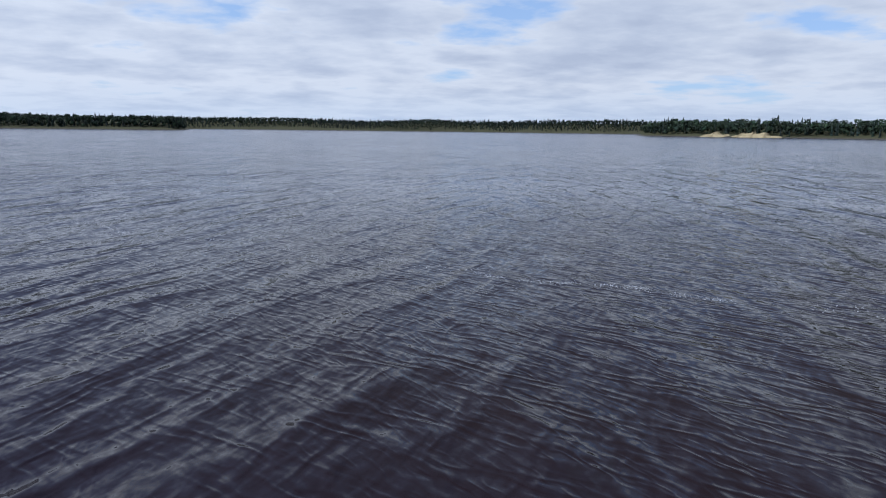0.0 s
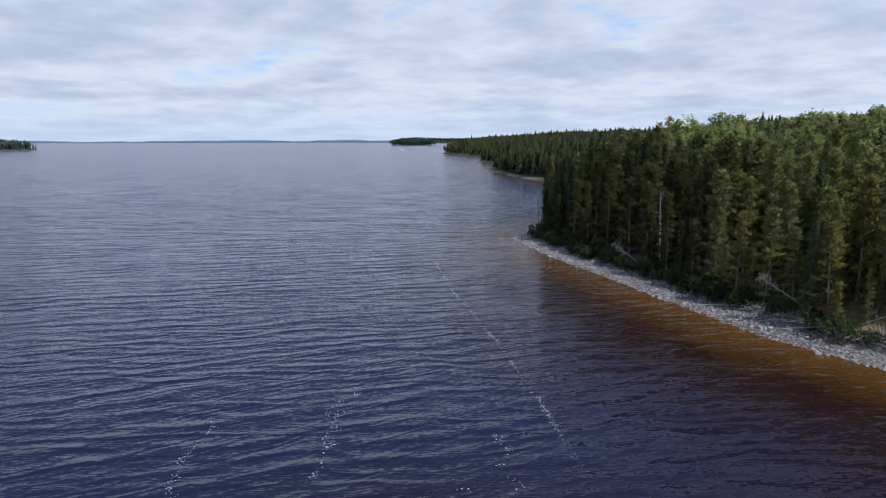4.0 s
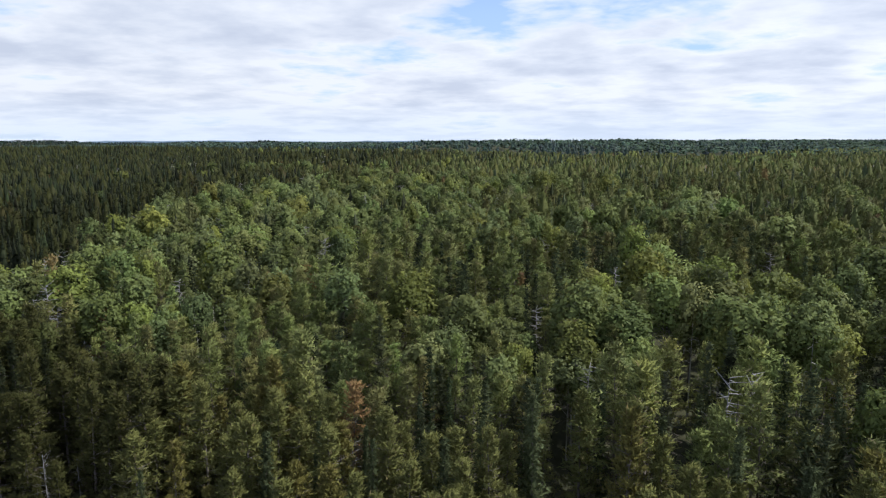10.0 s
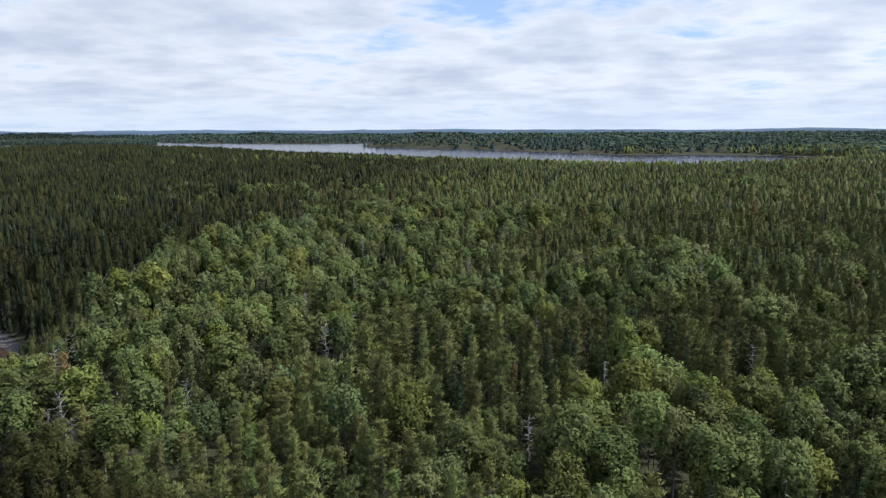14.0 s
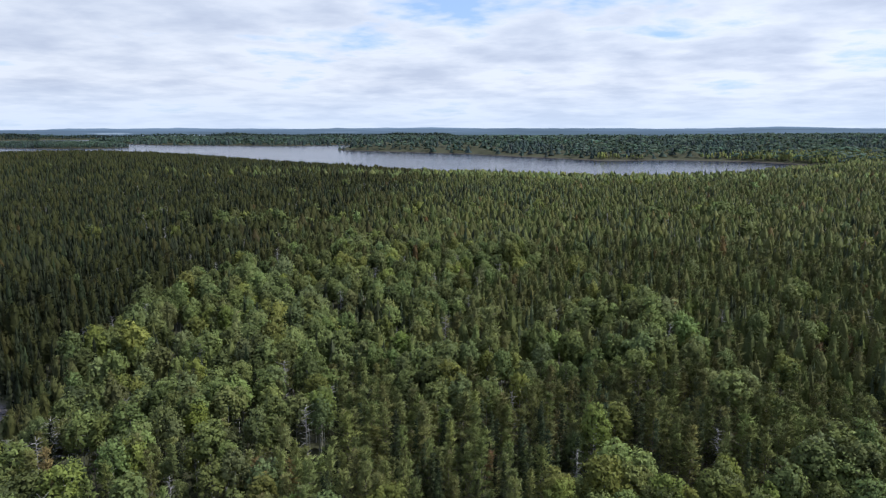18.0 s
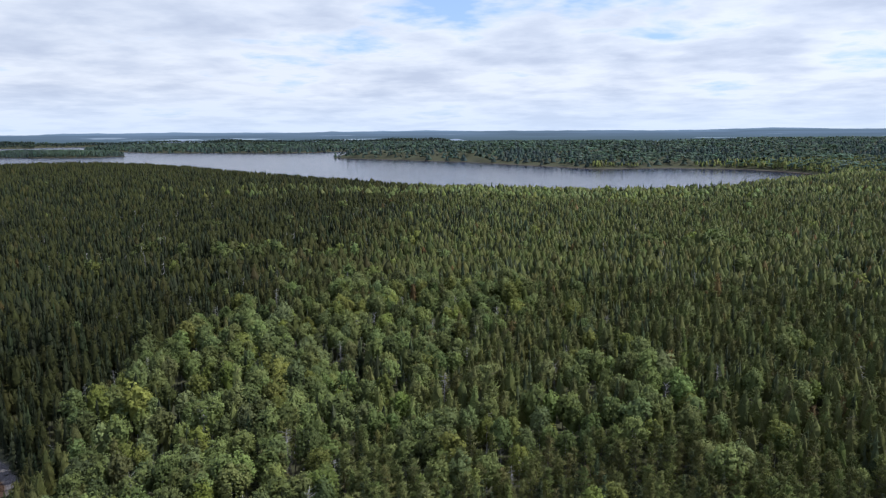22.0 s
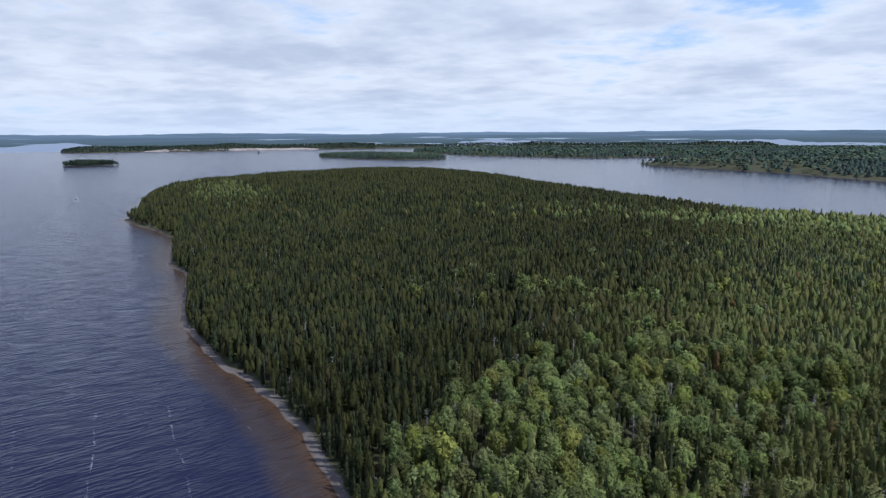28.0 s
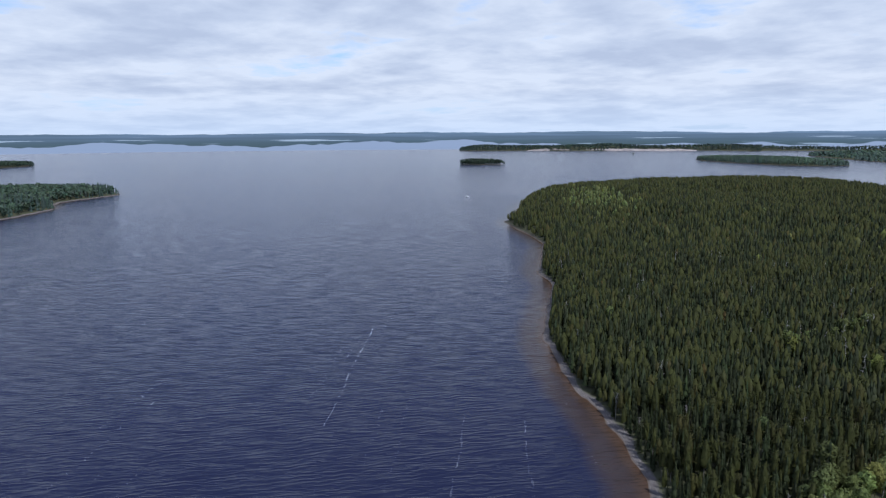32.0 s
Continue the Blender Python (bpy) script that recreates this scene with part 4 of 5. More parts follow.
def distant_wood():
    """Low spires and domes on the lands across the water."""
    rng = np.random.default_rng(23)
    r = lambda i: np.random.default_rng(500 + i)
    far_spires = [skirted(r(i), 2, 5, 0.26, 0.0) for i in range(2)]
    far_domes = [domed(r(9), 3, 3, 0.2, 0.25, 0.34)]
    near_spires = [skirted(r(20 + i), 3, 6, 0.20, 0.0) for i in range(2)]
    near_domes = [domed(r(29), 5, 5, 0.14, 0.10, 0.26)]
    plots = [("on the island with a pale stony shore", EAST_ISLAND, 7.5, 150), ("on the long wooded island", WOODED_ISLAND, 8.0, None), ("on a small lake island", SMALL_ISLAND, 7.5, None),
             ("on the little round islet", ISLET, 6.0, None), ("on a bare rock islet", ROCK_ISLET, 9.0, None), ("along the dark northern shore", NORTH_SHORE, 4.4, 26),
             ("along the shore behind the bay", BACK_SHORE, 6.5, 85), ("above the sandy bank", SANDY_ISLAND, 4.6, 36),
             ("across the second lake", MAINLAND, 20.0, None), ("beyond the strait", FAR_BANK, 20.0, 420), ("on the eastern horizon", FAR_EAST, 19.0, 160),
             ("above the pale cliffs", CLIFF_SHORE, 18.0, 200), ("on the southern horizon", FAR_SOUTH, 19.0, 160)]
    for zone, poly, step, deep in plots:
        p = np.array(poly)
        lo, hi = p.min(0), p.max(0)
        if poly is MAINLAND:
            lo, hi = np.array((-1900, -3600)), np.array((640, -1050))
        x, y = scatter(lo[0], hi[0], lo[1], hi[1], step, rng)
        b = bearing(x, y)
        ok = ((b > 84) & (b < 212)) | (b < 100) | (b > 305)
        far = np.hypot(x - HUB[0], y - HUB[1])
        if poly is MAINLAND:
            ok &= seen_from_above(x, y) & ((far >= 1700) | ((y < -1250) & (x < 0)) | (x < -560)) & (far > 1150) & (rng.random(len(x)) < np.clip(1.5 - far / 2600, 0.35, 1))
        x, y = x[ok], y[ok]
        d = shore_distance(poly, x, y)
        ok = (d > 3.5) & ((d < deep) if deep else True)
        x, y = x[ok], y[ok]
        z, dd = lay_of(x, y)
        n = len(x)
        spires, domes = (near_spires, near_domes) if poly in (NORTH_SHORE, BACK_SHORE, SANDY_ISLAND, EAST_ISLAND, ISLET) else (far_spires, far_domes)
        grow = step / 8.5 if step > 8.5 else 1.0
        leafy = np.clip(0.5 + 0.5 * roll_of_land(x, y, 330.0), 0.05, 0.9)
        kind = rng.random(n) < leafy
        h = np.clip(rng.normal(9.0 if poly is BACK_SHORE else 10.5 if poly in (NORTH_SHORE, SANDY_ISLAND) else 14.5, 4.5 if poly is ISLET else 1.7, n), 5, 24) * np.clip(0.6 + dd / 25, 0.6, 1)
        # cloud shade painted into the north and back shores; far banks tinted lighter
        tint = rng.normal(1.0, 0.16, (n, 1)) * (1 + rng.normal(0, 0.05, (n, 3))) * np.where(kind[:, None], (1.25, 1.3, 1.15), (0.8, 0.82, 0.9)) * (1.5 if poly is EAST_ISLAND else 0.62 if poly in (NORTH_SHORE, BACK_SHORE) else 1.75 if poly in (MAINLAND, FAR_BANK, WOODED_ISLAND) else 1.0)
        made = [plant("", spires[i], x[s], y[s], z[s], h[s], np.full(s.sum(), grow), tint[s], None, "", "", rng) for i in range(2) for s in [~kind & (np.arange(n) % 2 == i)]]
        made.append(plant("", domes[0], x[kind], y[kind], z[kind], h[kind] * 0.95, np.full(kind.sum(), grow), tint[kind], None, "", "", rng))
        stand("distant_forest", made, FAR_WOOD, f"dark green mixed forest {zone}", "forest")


# ---- the front rows, tree by tree
def part(name, vf, mat, parent, label="", smooth=False, tint=None):
    """One mesh under a thing or a part."""
    v, f = vf[0], vf[1]
    me = mesh_from(name, v, f, smooth)
    if len(vf) > 2:
        set_fluff(me, vf[2])
    if tint is not None:
        set_tint(me, np.repeat([tint], len(v), 0) * (vf[3] if len(vf) > 3 else 1.0))
    me.materials.append(mat)
    ob = new(name, me)
    ob.parent = parent
    if label:
        tagged(ob, label)
    return ob


def near_trees():
    rng = np.random.default_rng(31)
    x, y = scatter(-26, 106, -74, -20, 2.3, rng)
    z, d = lay_of(x, y)
    keep = near_strip(x, y, d) & (d > 3.3 + 0.9 * np.clip((x - 36) / 12, 0, 1) + 4.5 * np.clip((19 - x) / 8, 0, 1) * np.clip((x - 1) / 6, 0, 1)) & ~in_clearing(x, y) & (rng.random(len(x)) < 0.88)
    x, y, z, d = x[keep], y[keep], z[keep], d[keep]
    # a few straight pines stand in the clearing
    cx, cy = rng.uniform(9, 30, 46), rng.uniform(-47.5, -40.6, 46)
    ok = (np.abs(cx - 16.2) > 3.4) | (cy > -45.0)
    cz, cd = lay_of(cx[ok], cy[ok])
    order = np.argsort(d)
    made = {}

    def template(kind, v):
        r = np.random.default_rng(700 + 10 * v + len(kind))
        tint = {"pine": (1.0, 1.0, 1.0), "spruce": (0.95, 1.0, 1.0), "aspen": (1, 1, 1), "tall_pine": (1, 1, 1), "dead": (1, 1, 1)}[kind]
        # variants from 3 up have shade painted in as a darker tint
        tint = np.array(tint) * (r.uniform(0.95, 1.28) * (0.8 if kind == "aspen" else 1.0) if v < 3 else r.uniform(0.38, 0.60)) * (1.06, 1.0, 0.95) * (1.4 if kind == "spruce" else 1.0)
        if kind == "pine" and v == 2:
            tint = tint * (1.12, 1.0, 0.9)
        label = {"pine": "ragged jack pine with olive-green tufted crown", "spruce": "narrow dark green spruce with drooping boughs", "aspen": "slender aspen with pale trunk and light leaves",
                 "tall_pine": "straight bare-stemmed pine in the cabin clearing", "dead": "bleached dead tree with bare broken limbs"}[kind]
        top = tagged(new("tree"), label, "tree", "trees along the shore")
        if kind == "spruce":
            part("trunk", stem(0.97, 0.011, 6, 0.004), BARK, top, smooth=True)
            part("crown", spruce_crown(r, 42, 10, 7, 0.0115, 0.135, 0.04), SPRUCE, top, tint=tint)
        elif kind == "pine":
            part("trunk", joined(stem(0.95, 0.012, 6, 0.008), bare_limbs(r, 90, 0.08, 0.75, 0.13)), BARK, top, smooth=True)
            part("crown", pine_crown(r, 44, 96, 0.0110, 0.05, 0.140, 0.75, 0.020), PINE, top, tint=tint)
        elif kind == "tall_pine":
            part("trunk", joined(stem(0.95, 0.011, 7, 0.006), bare_limbs(r, 30, 0.18, 0.70, 0.09)), BARK, top, smooth=True)
            part("crown", pine_crown(r, 26, 112, 0.0112, 0.42, 0.130, 0.75, 0.020), PINE, top, tint=tint)
        elif kind == "aspen":
            part("trunk", joined(stem(0.86, 0.011, 6, 0.01), bare_limbs(r, 18, 0.35, 0.8, 0.11)), PALE_BARK, top, smooth=True)
            part("crown", aspen_crown(r, 36, 90, 0.0130, 0.40, 0.17), ASPEN, top, tint=tint)
        else:
            part("trunk", joined(stem(0.9, 0.011, 6, 0.012), bare_limbs(r, 70, 0.12, 0.88, 0.16)), DEAD, top, smooth=True)
        return top

    def put(kind, v, px, py, pz, h, wide):
        m = Matrix.LocRotScale((px, py, pz - 0.05), Euler((rng.normal(0, 0.02), rng.normal(0, 0.02), rng.uniform(0, 6.28))), (h * wide, h * wide, h))
        if (kind, v) not in made:
            made[kind, v] = template(kind, v)
            made[kind, v].matrix_basis = m
            return
        first = made[kind, v]
        twin = copy_thing(first, m)
        twin.matrix_basis = m

    kinds = choose(x, y, rng)
    for i in order:
        kn = KINDS[kinds[i]]
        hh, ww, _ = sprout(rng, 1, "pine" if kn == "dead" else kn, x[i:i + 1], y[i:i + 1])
        h = float(hh[0]) * min(1.0, 0.70 + d[i] / 30)
        if kn == "dead":
            h *= rng.uniform(0.5, 0.95)
        elif d[i] < 9 and rng.random() < 0.4:
            h *= rng.uniform(0.35, 0.75)
        # east of x 52 the living trees use the shade-tinted variants
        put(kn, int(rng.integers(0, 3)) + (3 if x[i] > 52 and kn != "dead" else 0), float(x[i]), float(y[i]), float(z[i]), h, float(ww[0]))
    for px, py, pz in zip(cx[ok], cy[ok], cz):
        put("tall_pine", int(rng.integers(0, 3)), float(px), float(py), float(pz), float(rng.uniform(9.5, 13)), float(rng.uniform(0.7, 1.0)))
    return len(x)


woods()
distant_wood()
near_trees()


# ------------------------------------------------------------------ the landing: rocks, bushes, driftwood, cabin
def lump(rng, sides=7, rows=4):
    """A worn boulder, about one metre across, flattened."""
    v, f = [(0, 0, -0.32)], []
    for i in range(1, rows):
        t = math.pi * i / rows
        for k in range(sides):
            a = 6.283 * k / sides + 0.4 * i
            r = 0.5 * math.sin(t) * rng.uniform(0.78, 1.15)
            v.append((r * math.cos(a), r * math.sin(a), -0.34 * math.cos(t) * rng.uniform(0.85, 1.1)))
    v.append((0, 0, 0.33))
    for k in range(sides):
        f.append((0, 1 + (k + 1) % sides, 1 + k))
        b = 1 + (rows - 2) * sides
        f.append((len(v) - 1, b + k, b + (k + 1) % sides))
        for i in range(rows - 2):
            p, q = 1 + i * sides + k, 1 + i * sides + (k + 1) % sides
            f += [(p, q, q + sides), (p, q + sides, p + sides)]
    return np.array(v), np.array(f)


def along_shore(u0, u1, count, rng, low, high):
    """Random places along the main shore between two x, at distances from the water's edge."""
    out = []
    while len(out) < count:
        n = 4000 if count < 1000 else 40000
        x = rng.uniform(u0, u1, n)
        y = rng.uniform(-72, -24, n)
        d = shore_distance(MAINLAND, x, y)
        x, y = x[(d > low - 2) & (d < high + 2)], y[(d > low - 2) & (d < high + 2)]
        z, d = lay_of(x, y)
        ok = (d > low) & (d < high)
        out += list(zip(x[ok], y[ok], z[ok], d[ok]))
    return out[:count]


def shore_rocks():
    rng = np.random.default_rng(41)
    shapes = []
    for i in range(7):
        me = mesh_from("rock", *lump(rng), True)
        me.materials.append(ROCK)
        shapes.append(me)
    # small stones in one mesh
    v, f = lump(rng, 5, 3)
    made = []
    for u0, u1, n, lo, hi, s0, s1 in ((24, 112, 6000, -0.5, 4.0, 0.08, 0.26), (2, 24, 160, -0.2, 2.0, 0.06, 0.2)):
        pts = np.array(along_shore(u0, u1, n, rng, lo, hi))
        s = rng.uniform(s0, s1, n)
        made.append(plant("", (v, f), pts[:, 0], pts[:, 1], pts[:, 2] + s * 0.1, s, rng.uniform(0.8, 1.8, n), np.ones((n, 3)), None, "", "", rng))
    v0, f0 = np.concatenate([m[0] for m in made]), np.concatenate([made[0][1], made[1][1] + len(made[0][0])])
    me = mesh_from("rocky_bank", v0, f0, True)
    me.materials.append(ROCK)
    bank = tagged(new("rocky_bank", me), "bank of loose pale grey stones along the water", "stones", kind="stuff")
    for x, y, z, d in along_shore(25, 106, 230, rng, -0.7, 3.2):
        ob = new("rock", shapes[int(rng.integers(0, 7))])
        s = float(rng.uniform(0.22, 0.62)) * (1.25 if d < 0.6 else 1)
        ob.parent = bank
        ob.matrix_basis = Matrix.LocRotScale((float(x), float(y), float(z) + 0.10 * s), Euler((rng.uniform(-0.3, 0.3), rng.uniform(-0.3, 0.3), rng.uniform(0, 6.28))), (s * rng.uniform(0.9, 1.5), s, s * rng.uniform(0.7, 1.1)))


def bushes():
    rng = np.random.default_rng(42)
    forms = []
    for i in range(5):
        v, f, o, hue = aspen_crown(np.random.default_rng(800 + i), 18, 34, 0.055, 0.05, 0.60)
        me = mesh_from("bush", v, f)
        set_fluff(me, o)
        set_tint(me, hue * rng.uniform(0.6, 1.1))
        me.materials.append(SHRUB)
        forms.append(me)
    first = True
    for x, y, z, d in along_shore(24, 42, 14, rng, 2.8, 4.8) + along_shore(42, 108, 104, rng, 3.0, 4.9) + along_shore(-22, 2, 24, rng, 5.0, 8.0) + along_shore(2, 24, 18, rng, 8.0, 11.0):
        if in_clearing(np.array(x), np.array(y)):
            continue
        ob = tagged(new("bush", forms[int(rng.integers(0, 5))]), "low leafy dark green bush at the forest edge", "bush", "bushes along the shore")
        s = float(rng.uniform(1.0, 2.1))
        ob.matrix_basis = Matrix.LocRotScale((float(x), float(y), float(z) - 0.05), Euler((0, 0, rng.uniform(0, 6.28))), (s * 1.1, s * 1.1, s))


def box(cx, cy, cz, sx, sy, sz):
    """A box with softened upright edges."""
    c = min(sx, sy) * 0.06
    xs, ys = sx / 2, sy / 2
    ring_pts = [(-xs + c, -ys), (xs - c, -ys), (xs, -ys + c), (xs, ys - c), (xs - c, ys), (-xs + c, ys), (-xs, ys - c), (-xs, -ys + c)]
    v = [(cx + a, cy + b, cz - sz / 2) for a, b in ring_pts] + [(cx + a, cy + b, cz + sz / 2) for a, b in ring_pts]
    f = []
    for k in range(8):
        q = (k + 1) % 8
        f += [(k, q, q + 8), (k, q + 8, k + 8)]
    for k in range(1, 7):
        f += [(0, k + 1, k), (8, 8 + k, 9 + k)]
    return np.array(v), np.array(f)


def log_shape(length, r, rng, sides=7):
    v, f, rows = [], [], 5
    for i in range(rows + 1):
        u = i / rows
        rr = r * (1 - 0.45 * u)
        for k in range(sides):
            a = 6.283 * k / sides
            w = rr * rng.uniform(0.9, 1.1)
            v.append((u * length, w * math.cos(a) + 0.06 * math.sin(3 * u), w * math.sin(a) + r * 0.7))
    for i in range(rows):
        for k in range(sides):
            a, b = i * sides + k, i * sides + (k + 1) % sides
            f += [(a, b + sides, b), (a, a + sides, b + sides)]
    v += [(0, 0, r * 0.7), (length, 0, r * 0.7)]
    for k in range(sides):
        f.append((len(v) - 2, k, (k + 1) % sides))
        f.append((len(v) - 1, rows * sides + (k + 1) % sides, rows * sides + k))
    return np.array(v), np.array(f)


def ground_at(x, y):
    z, _ = lay_of(np.array([x], float), np.array([y], float))
    return float(z[0])


def driftwood():
    rng = np.random.default_rng(43)
    for x, y, turn, length, r in ((5.6, -36.8, 8, 5.6, 0.09), (12.6, -36.6, 150, 3.4, 0.08), (33.5, -42.6, 25, 5.0, 0.10), (45.0, -45.2, 20, 4.6, 0.09), (21.5, -40.0, -12, 4.2, 0.08),
                                 (58.0, -49.0, 205, 4.0, 0.08), (17.0, -38.6, 35, 2.4, 0.10), (3.5, -32.4, -35, 3.0, 0.07), (27.0, -41.4, 170, 3.6, 0.08)):
        me = mesh_from("log", *log_shape(length, r, rng), True)
        me.materials.append(DEAD)
        ob = tagged(new("driftwood_log", me), "bleached grey driftwood log lying on the beach", "log", "driftwood logs")
        ob.matrix_basis = pose(x, y, ground_at(x, y) + 0.02, 0, -math.degrees(math.atan2(ground_at(x + length * math.cos(radians(turn)), y + length * math.sin(radians(turn))) - ground_at(x, y), length)), turn)
    # dead trees that have come down over the bank, tops bleached white
    for i, (bx, by, tx, ty, tz) in enumerate(((35.5, -43.6, 40.4, -41.2, 5.2), (31.5, -43.0, 26.3, -40.6, 4.8), (62.0, -52.5, 66.5, -50.5, 4.6))):
        top = tagged(new("fallen_tree"), "bleached dead tree leaning out over the bank", "fallen tree", "leaning dead trees")
        base = Vector((bx, by, ground_at(bx, by)))
        way = Vector((tx, ty, tz)) - base
        r = np.random.default_rng(900 + i)
        part("trunk", stem(1.0, 0.010, 6, 0.02), DEAD, top, smooth=True)
        part("branches", bare_limbs(r, 70, 0.6, 1.0, 0.20), DEAD, top, "tangle of white bare twigs")
        top.matrix_basis = Matrix.Translation(base) @ way.to_track_quat("Z", "Y").to_matrix().to_4x4() @ Matrix.Diagonal((*[way.length] * 3, 1))


def landing_ramp():
    """Loose planks of an old landing on the sand."""
    top = tagged(new("plank_ramp"), "weathered grey plank ramp lying on the sandy beach", "ramp")
    for i in range(4):
        part("plank", box(-0.42 + 0.28 * i, 0, 0.06, 0.25, 2.6 - 0.1 * (i % 2), 0.05), PLANK, top)
    for s in (-0.95, 0.95):
        part("crosspiece", box(0, s, 0.0, 1.2, 0.12, 0.08), PLANK, top)
    top.matrix_basis = pose(8.5, -36.6, ground_at(8.5, -36.6) + 0.16, 9, 0, -18)
    hearth = tagged(new("fire_ring"), "ring of stones round a cold fire on the sand", "fire pit")
    rng = np.random.default_rng(45)
    for k in range(11):
        a = 6.283 * k / 11
        v, f = lump(rng, 6, 3)
        part("stone", (v * 0.28 + np.array((0.7 * math.cos(a), 0.7 * math.sin(a), 0.06)), f), ROCK, hearth, smooth=True)
    hearth.matrix_basis = pose(9.7, -34.5, ground_at(9.7, -34.5))
    stump = tagged(new("tree_stump"), "grey broken stump with roots on the beach", "stump")
    part("stem", stem(0.7, 0.24, 8), DEAD, stump, smooth=True)
    for k in range(5):
        a = 1.3 * k
        part("root", gather([limb((0, 0, 0.15), (0.9 * math.cos(a), 0.9 * math.sin(a), 0.02), 0.09, 5)]), DEAD, stump)
    stump.matrix_basis = pose(14.6, -38.0, ground_at(14.6, -38.0))


def cabin():
    """The small cabin in the clearing."""
    gx, gy = 16.2, -49.6
    base = ground_at(gx, gy + 1.5)
    top = tagged(new("cabin"), "small brown board cabin with white windows in the trees", "cabin")
    top.matrix_basis = pose(gx, gy, base, 0, 0, 6)
    w, dp, h = 4.8, 3.8, 2.3
    part("floor", box(0, 0, 0.15, w + 0.2, dp + 0.2, 0.3), PLANK, top)
    wall = part("wall", joined(box(0, -dp / 2, 0.3 + h / 2, w, 0.14, h), box(-w / 2, 0, 0.3 + h / 2, 0.14, dp - 0.15, h), box(w / 2, 0, 0.3 + h / 2, 0.14, dp - 0.15, h)), WALL, top)
    # front wall with a door and two windows let through it
    y = dp / 2
    gaps = ((-1.9, -0.9, 1.15, 2.1), (-0.45, 0.45, 0.3, 2.3), (0.95, 1.95, 1.15, 2.1))
    bits, last = [], -w / 2
    for x0, x1, z0, z1 in gaps:
        bits.append(box((last + x0) / 2, y, 0.3 + h / 2, x0 - last, 0.14, h))
        bits.append(box((x0 + x1) / 2, y, (z1 + 0.3 + h) / 2, x1 - x0, 0.14, 0.3 + h - z1))
        if z0 > 0.31:
            bits.append(box((x0 + x1) / 2, y, (0.3 + z0) / 2, x1 - x0, 0.14, z0 - 0.3))
        last = x1
    bits.append(box((last + w / 2) / 2, y, 0.3 + h / 2, w / 2 - last, 0.14, h))
    for bit in bits:
        part("front_wall", bit, WALL, top)
    for i, (x0, x1, z0, z1) in enumerate(gaps):
        if i == 1:
            door = part("door", box(0, y - 0.02, 1.29, 0.86, 0.05, 1.96), WHITE, top, "white panelled door")
            part("handle", box(0.33, y + 0.03, 1.3, 0.04, 0.05, 0.12), DEAD, door)
            continue
        win = part("window", joined(box((x0 + x1) / 2, y + 0.02, z1 - 0.04, x1 - x0 + 0.14, 0.10, 0.08), box((x0 + x1) / 2, y + 0.02, z0 + 0.04, x1 - x0 + 0.14, 0.10, 0.08),
                                  box(x0 + 0.04, y + 0.02, (z0 + z1) / 2, 0.08, 0.10, z1 - z0 - 0.16), box(x1 - 0.04, y + 0.02, (z0 + z1) / 2, 0.08, 0.10, z1 - z0 - 0.16),
                                  box((x0 + x1) / 2, y + 0.02, (z0 + z1) / 2, 0.05, 0.07, z1 - z0 - 0.16)), WHITE, top, "white window frame")
        part("pane", box((x0 + x1) / 2, y - 0.02, (z0 + z1) / 2, x1 - x0 - 0.1, 0.02, z1 - z0 - 0.1), GLASS, win)
    rise = 1.1
    for s in (-1, 1):
        a = math.atan2(rise, dp / 2 + 0.4)
        L = math.hypot(rise, dp / 2 + 0.4)
        v, f = box(0, 0, 0, w + 0.8, L, 0.09)
        c, sn = math.cos(a), math.sin(a)
        v = np.c_[v[:, 0], s * (v[:, 1] * c + (dp / 2 + 0.4) / 2) + 0 * v[:, 2], v[:, 2] - v[:, 1] * sn + 0.3 + h + rise / 2 + 0.03]
        part("roof", (v, f), ROOF, top, "weathered shingle roof")
    for s in (-1, 1):
        x = s * (w / 2)
        part("gable", (np.array([(x - 0.07, -dp / 2, 0.3 + h), (x - 0.07, dp / 2, 0.3 + h), (x - 0.07, 0, 0.3 + h + 0.92), (x + 0.07, -dp / 2, 0.3 + h), (x + 0.07, dp / 2, 0.3 + h), (x + 0.07, 0, 0.3 + h + 0.92)]),
                       np.array([(0, 1, 2), (3, 5, 4), (0, 2, 5), (0, 5, 3), (1, 4, 5), (1, 5, 2), (0, 3, 4), (0, 4, 1)])), WALL, top)
    deck = tagged(new("deck"), "orange-brown wooden deck before the cabin", "deck")
    deck.matrix_basis = pose(gx - 0.1, gy + 3.1, base, 0, 0, 6)
    for i in range(12):
        part("board", box(0, -0.88 + 0.16 * i, 0.30, 5.0, 0.145, 0.04), DECK, deck)
    for px in (-2.3, 0, 2.3):
        for py in (-0.8, 0.8):
            part("post", box(px, py, 0.0, 0.12, 0.12, 0.56), PLANK, deck)
    for px in (-2.4, -0.9):
        part("rail_post", box(px, 0.86, 0.8, 0.09, 0.09, 0.96), DECK, deck)
    part("rail", box(-1.65, 0.86, 1.3, 1.7, 0.10, 0.06), DECK, deck)


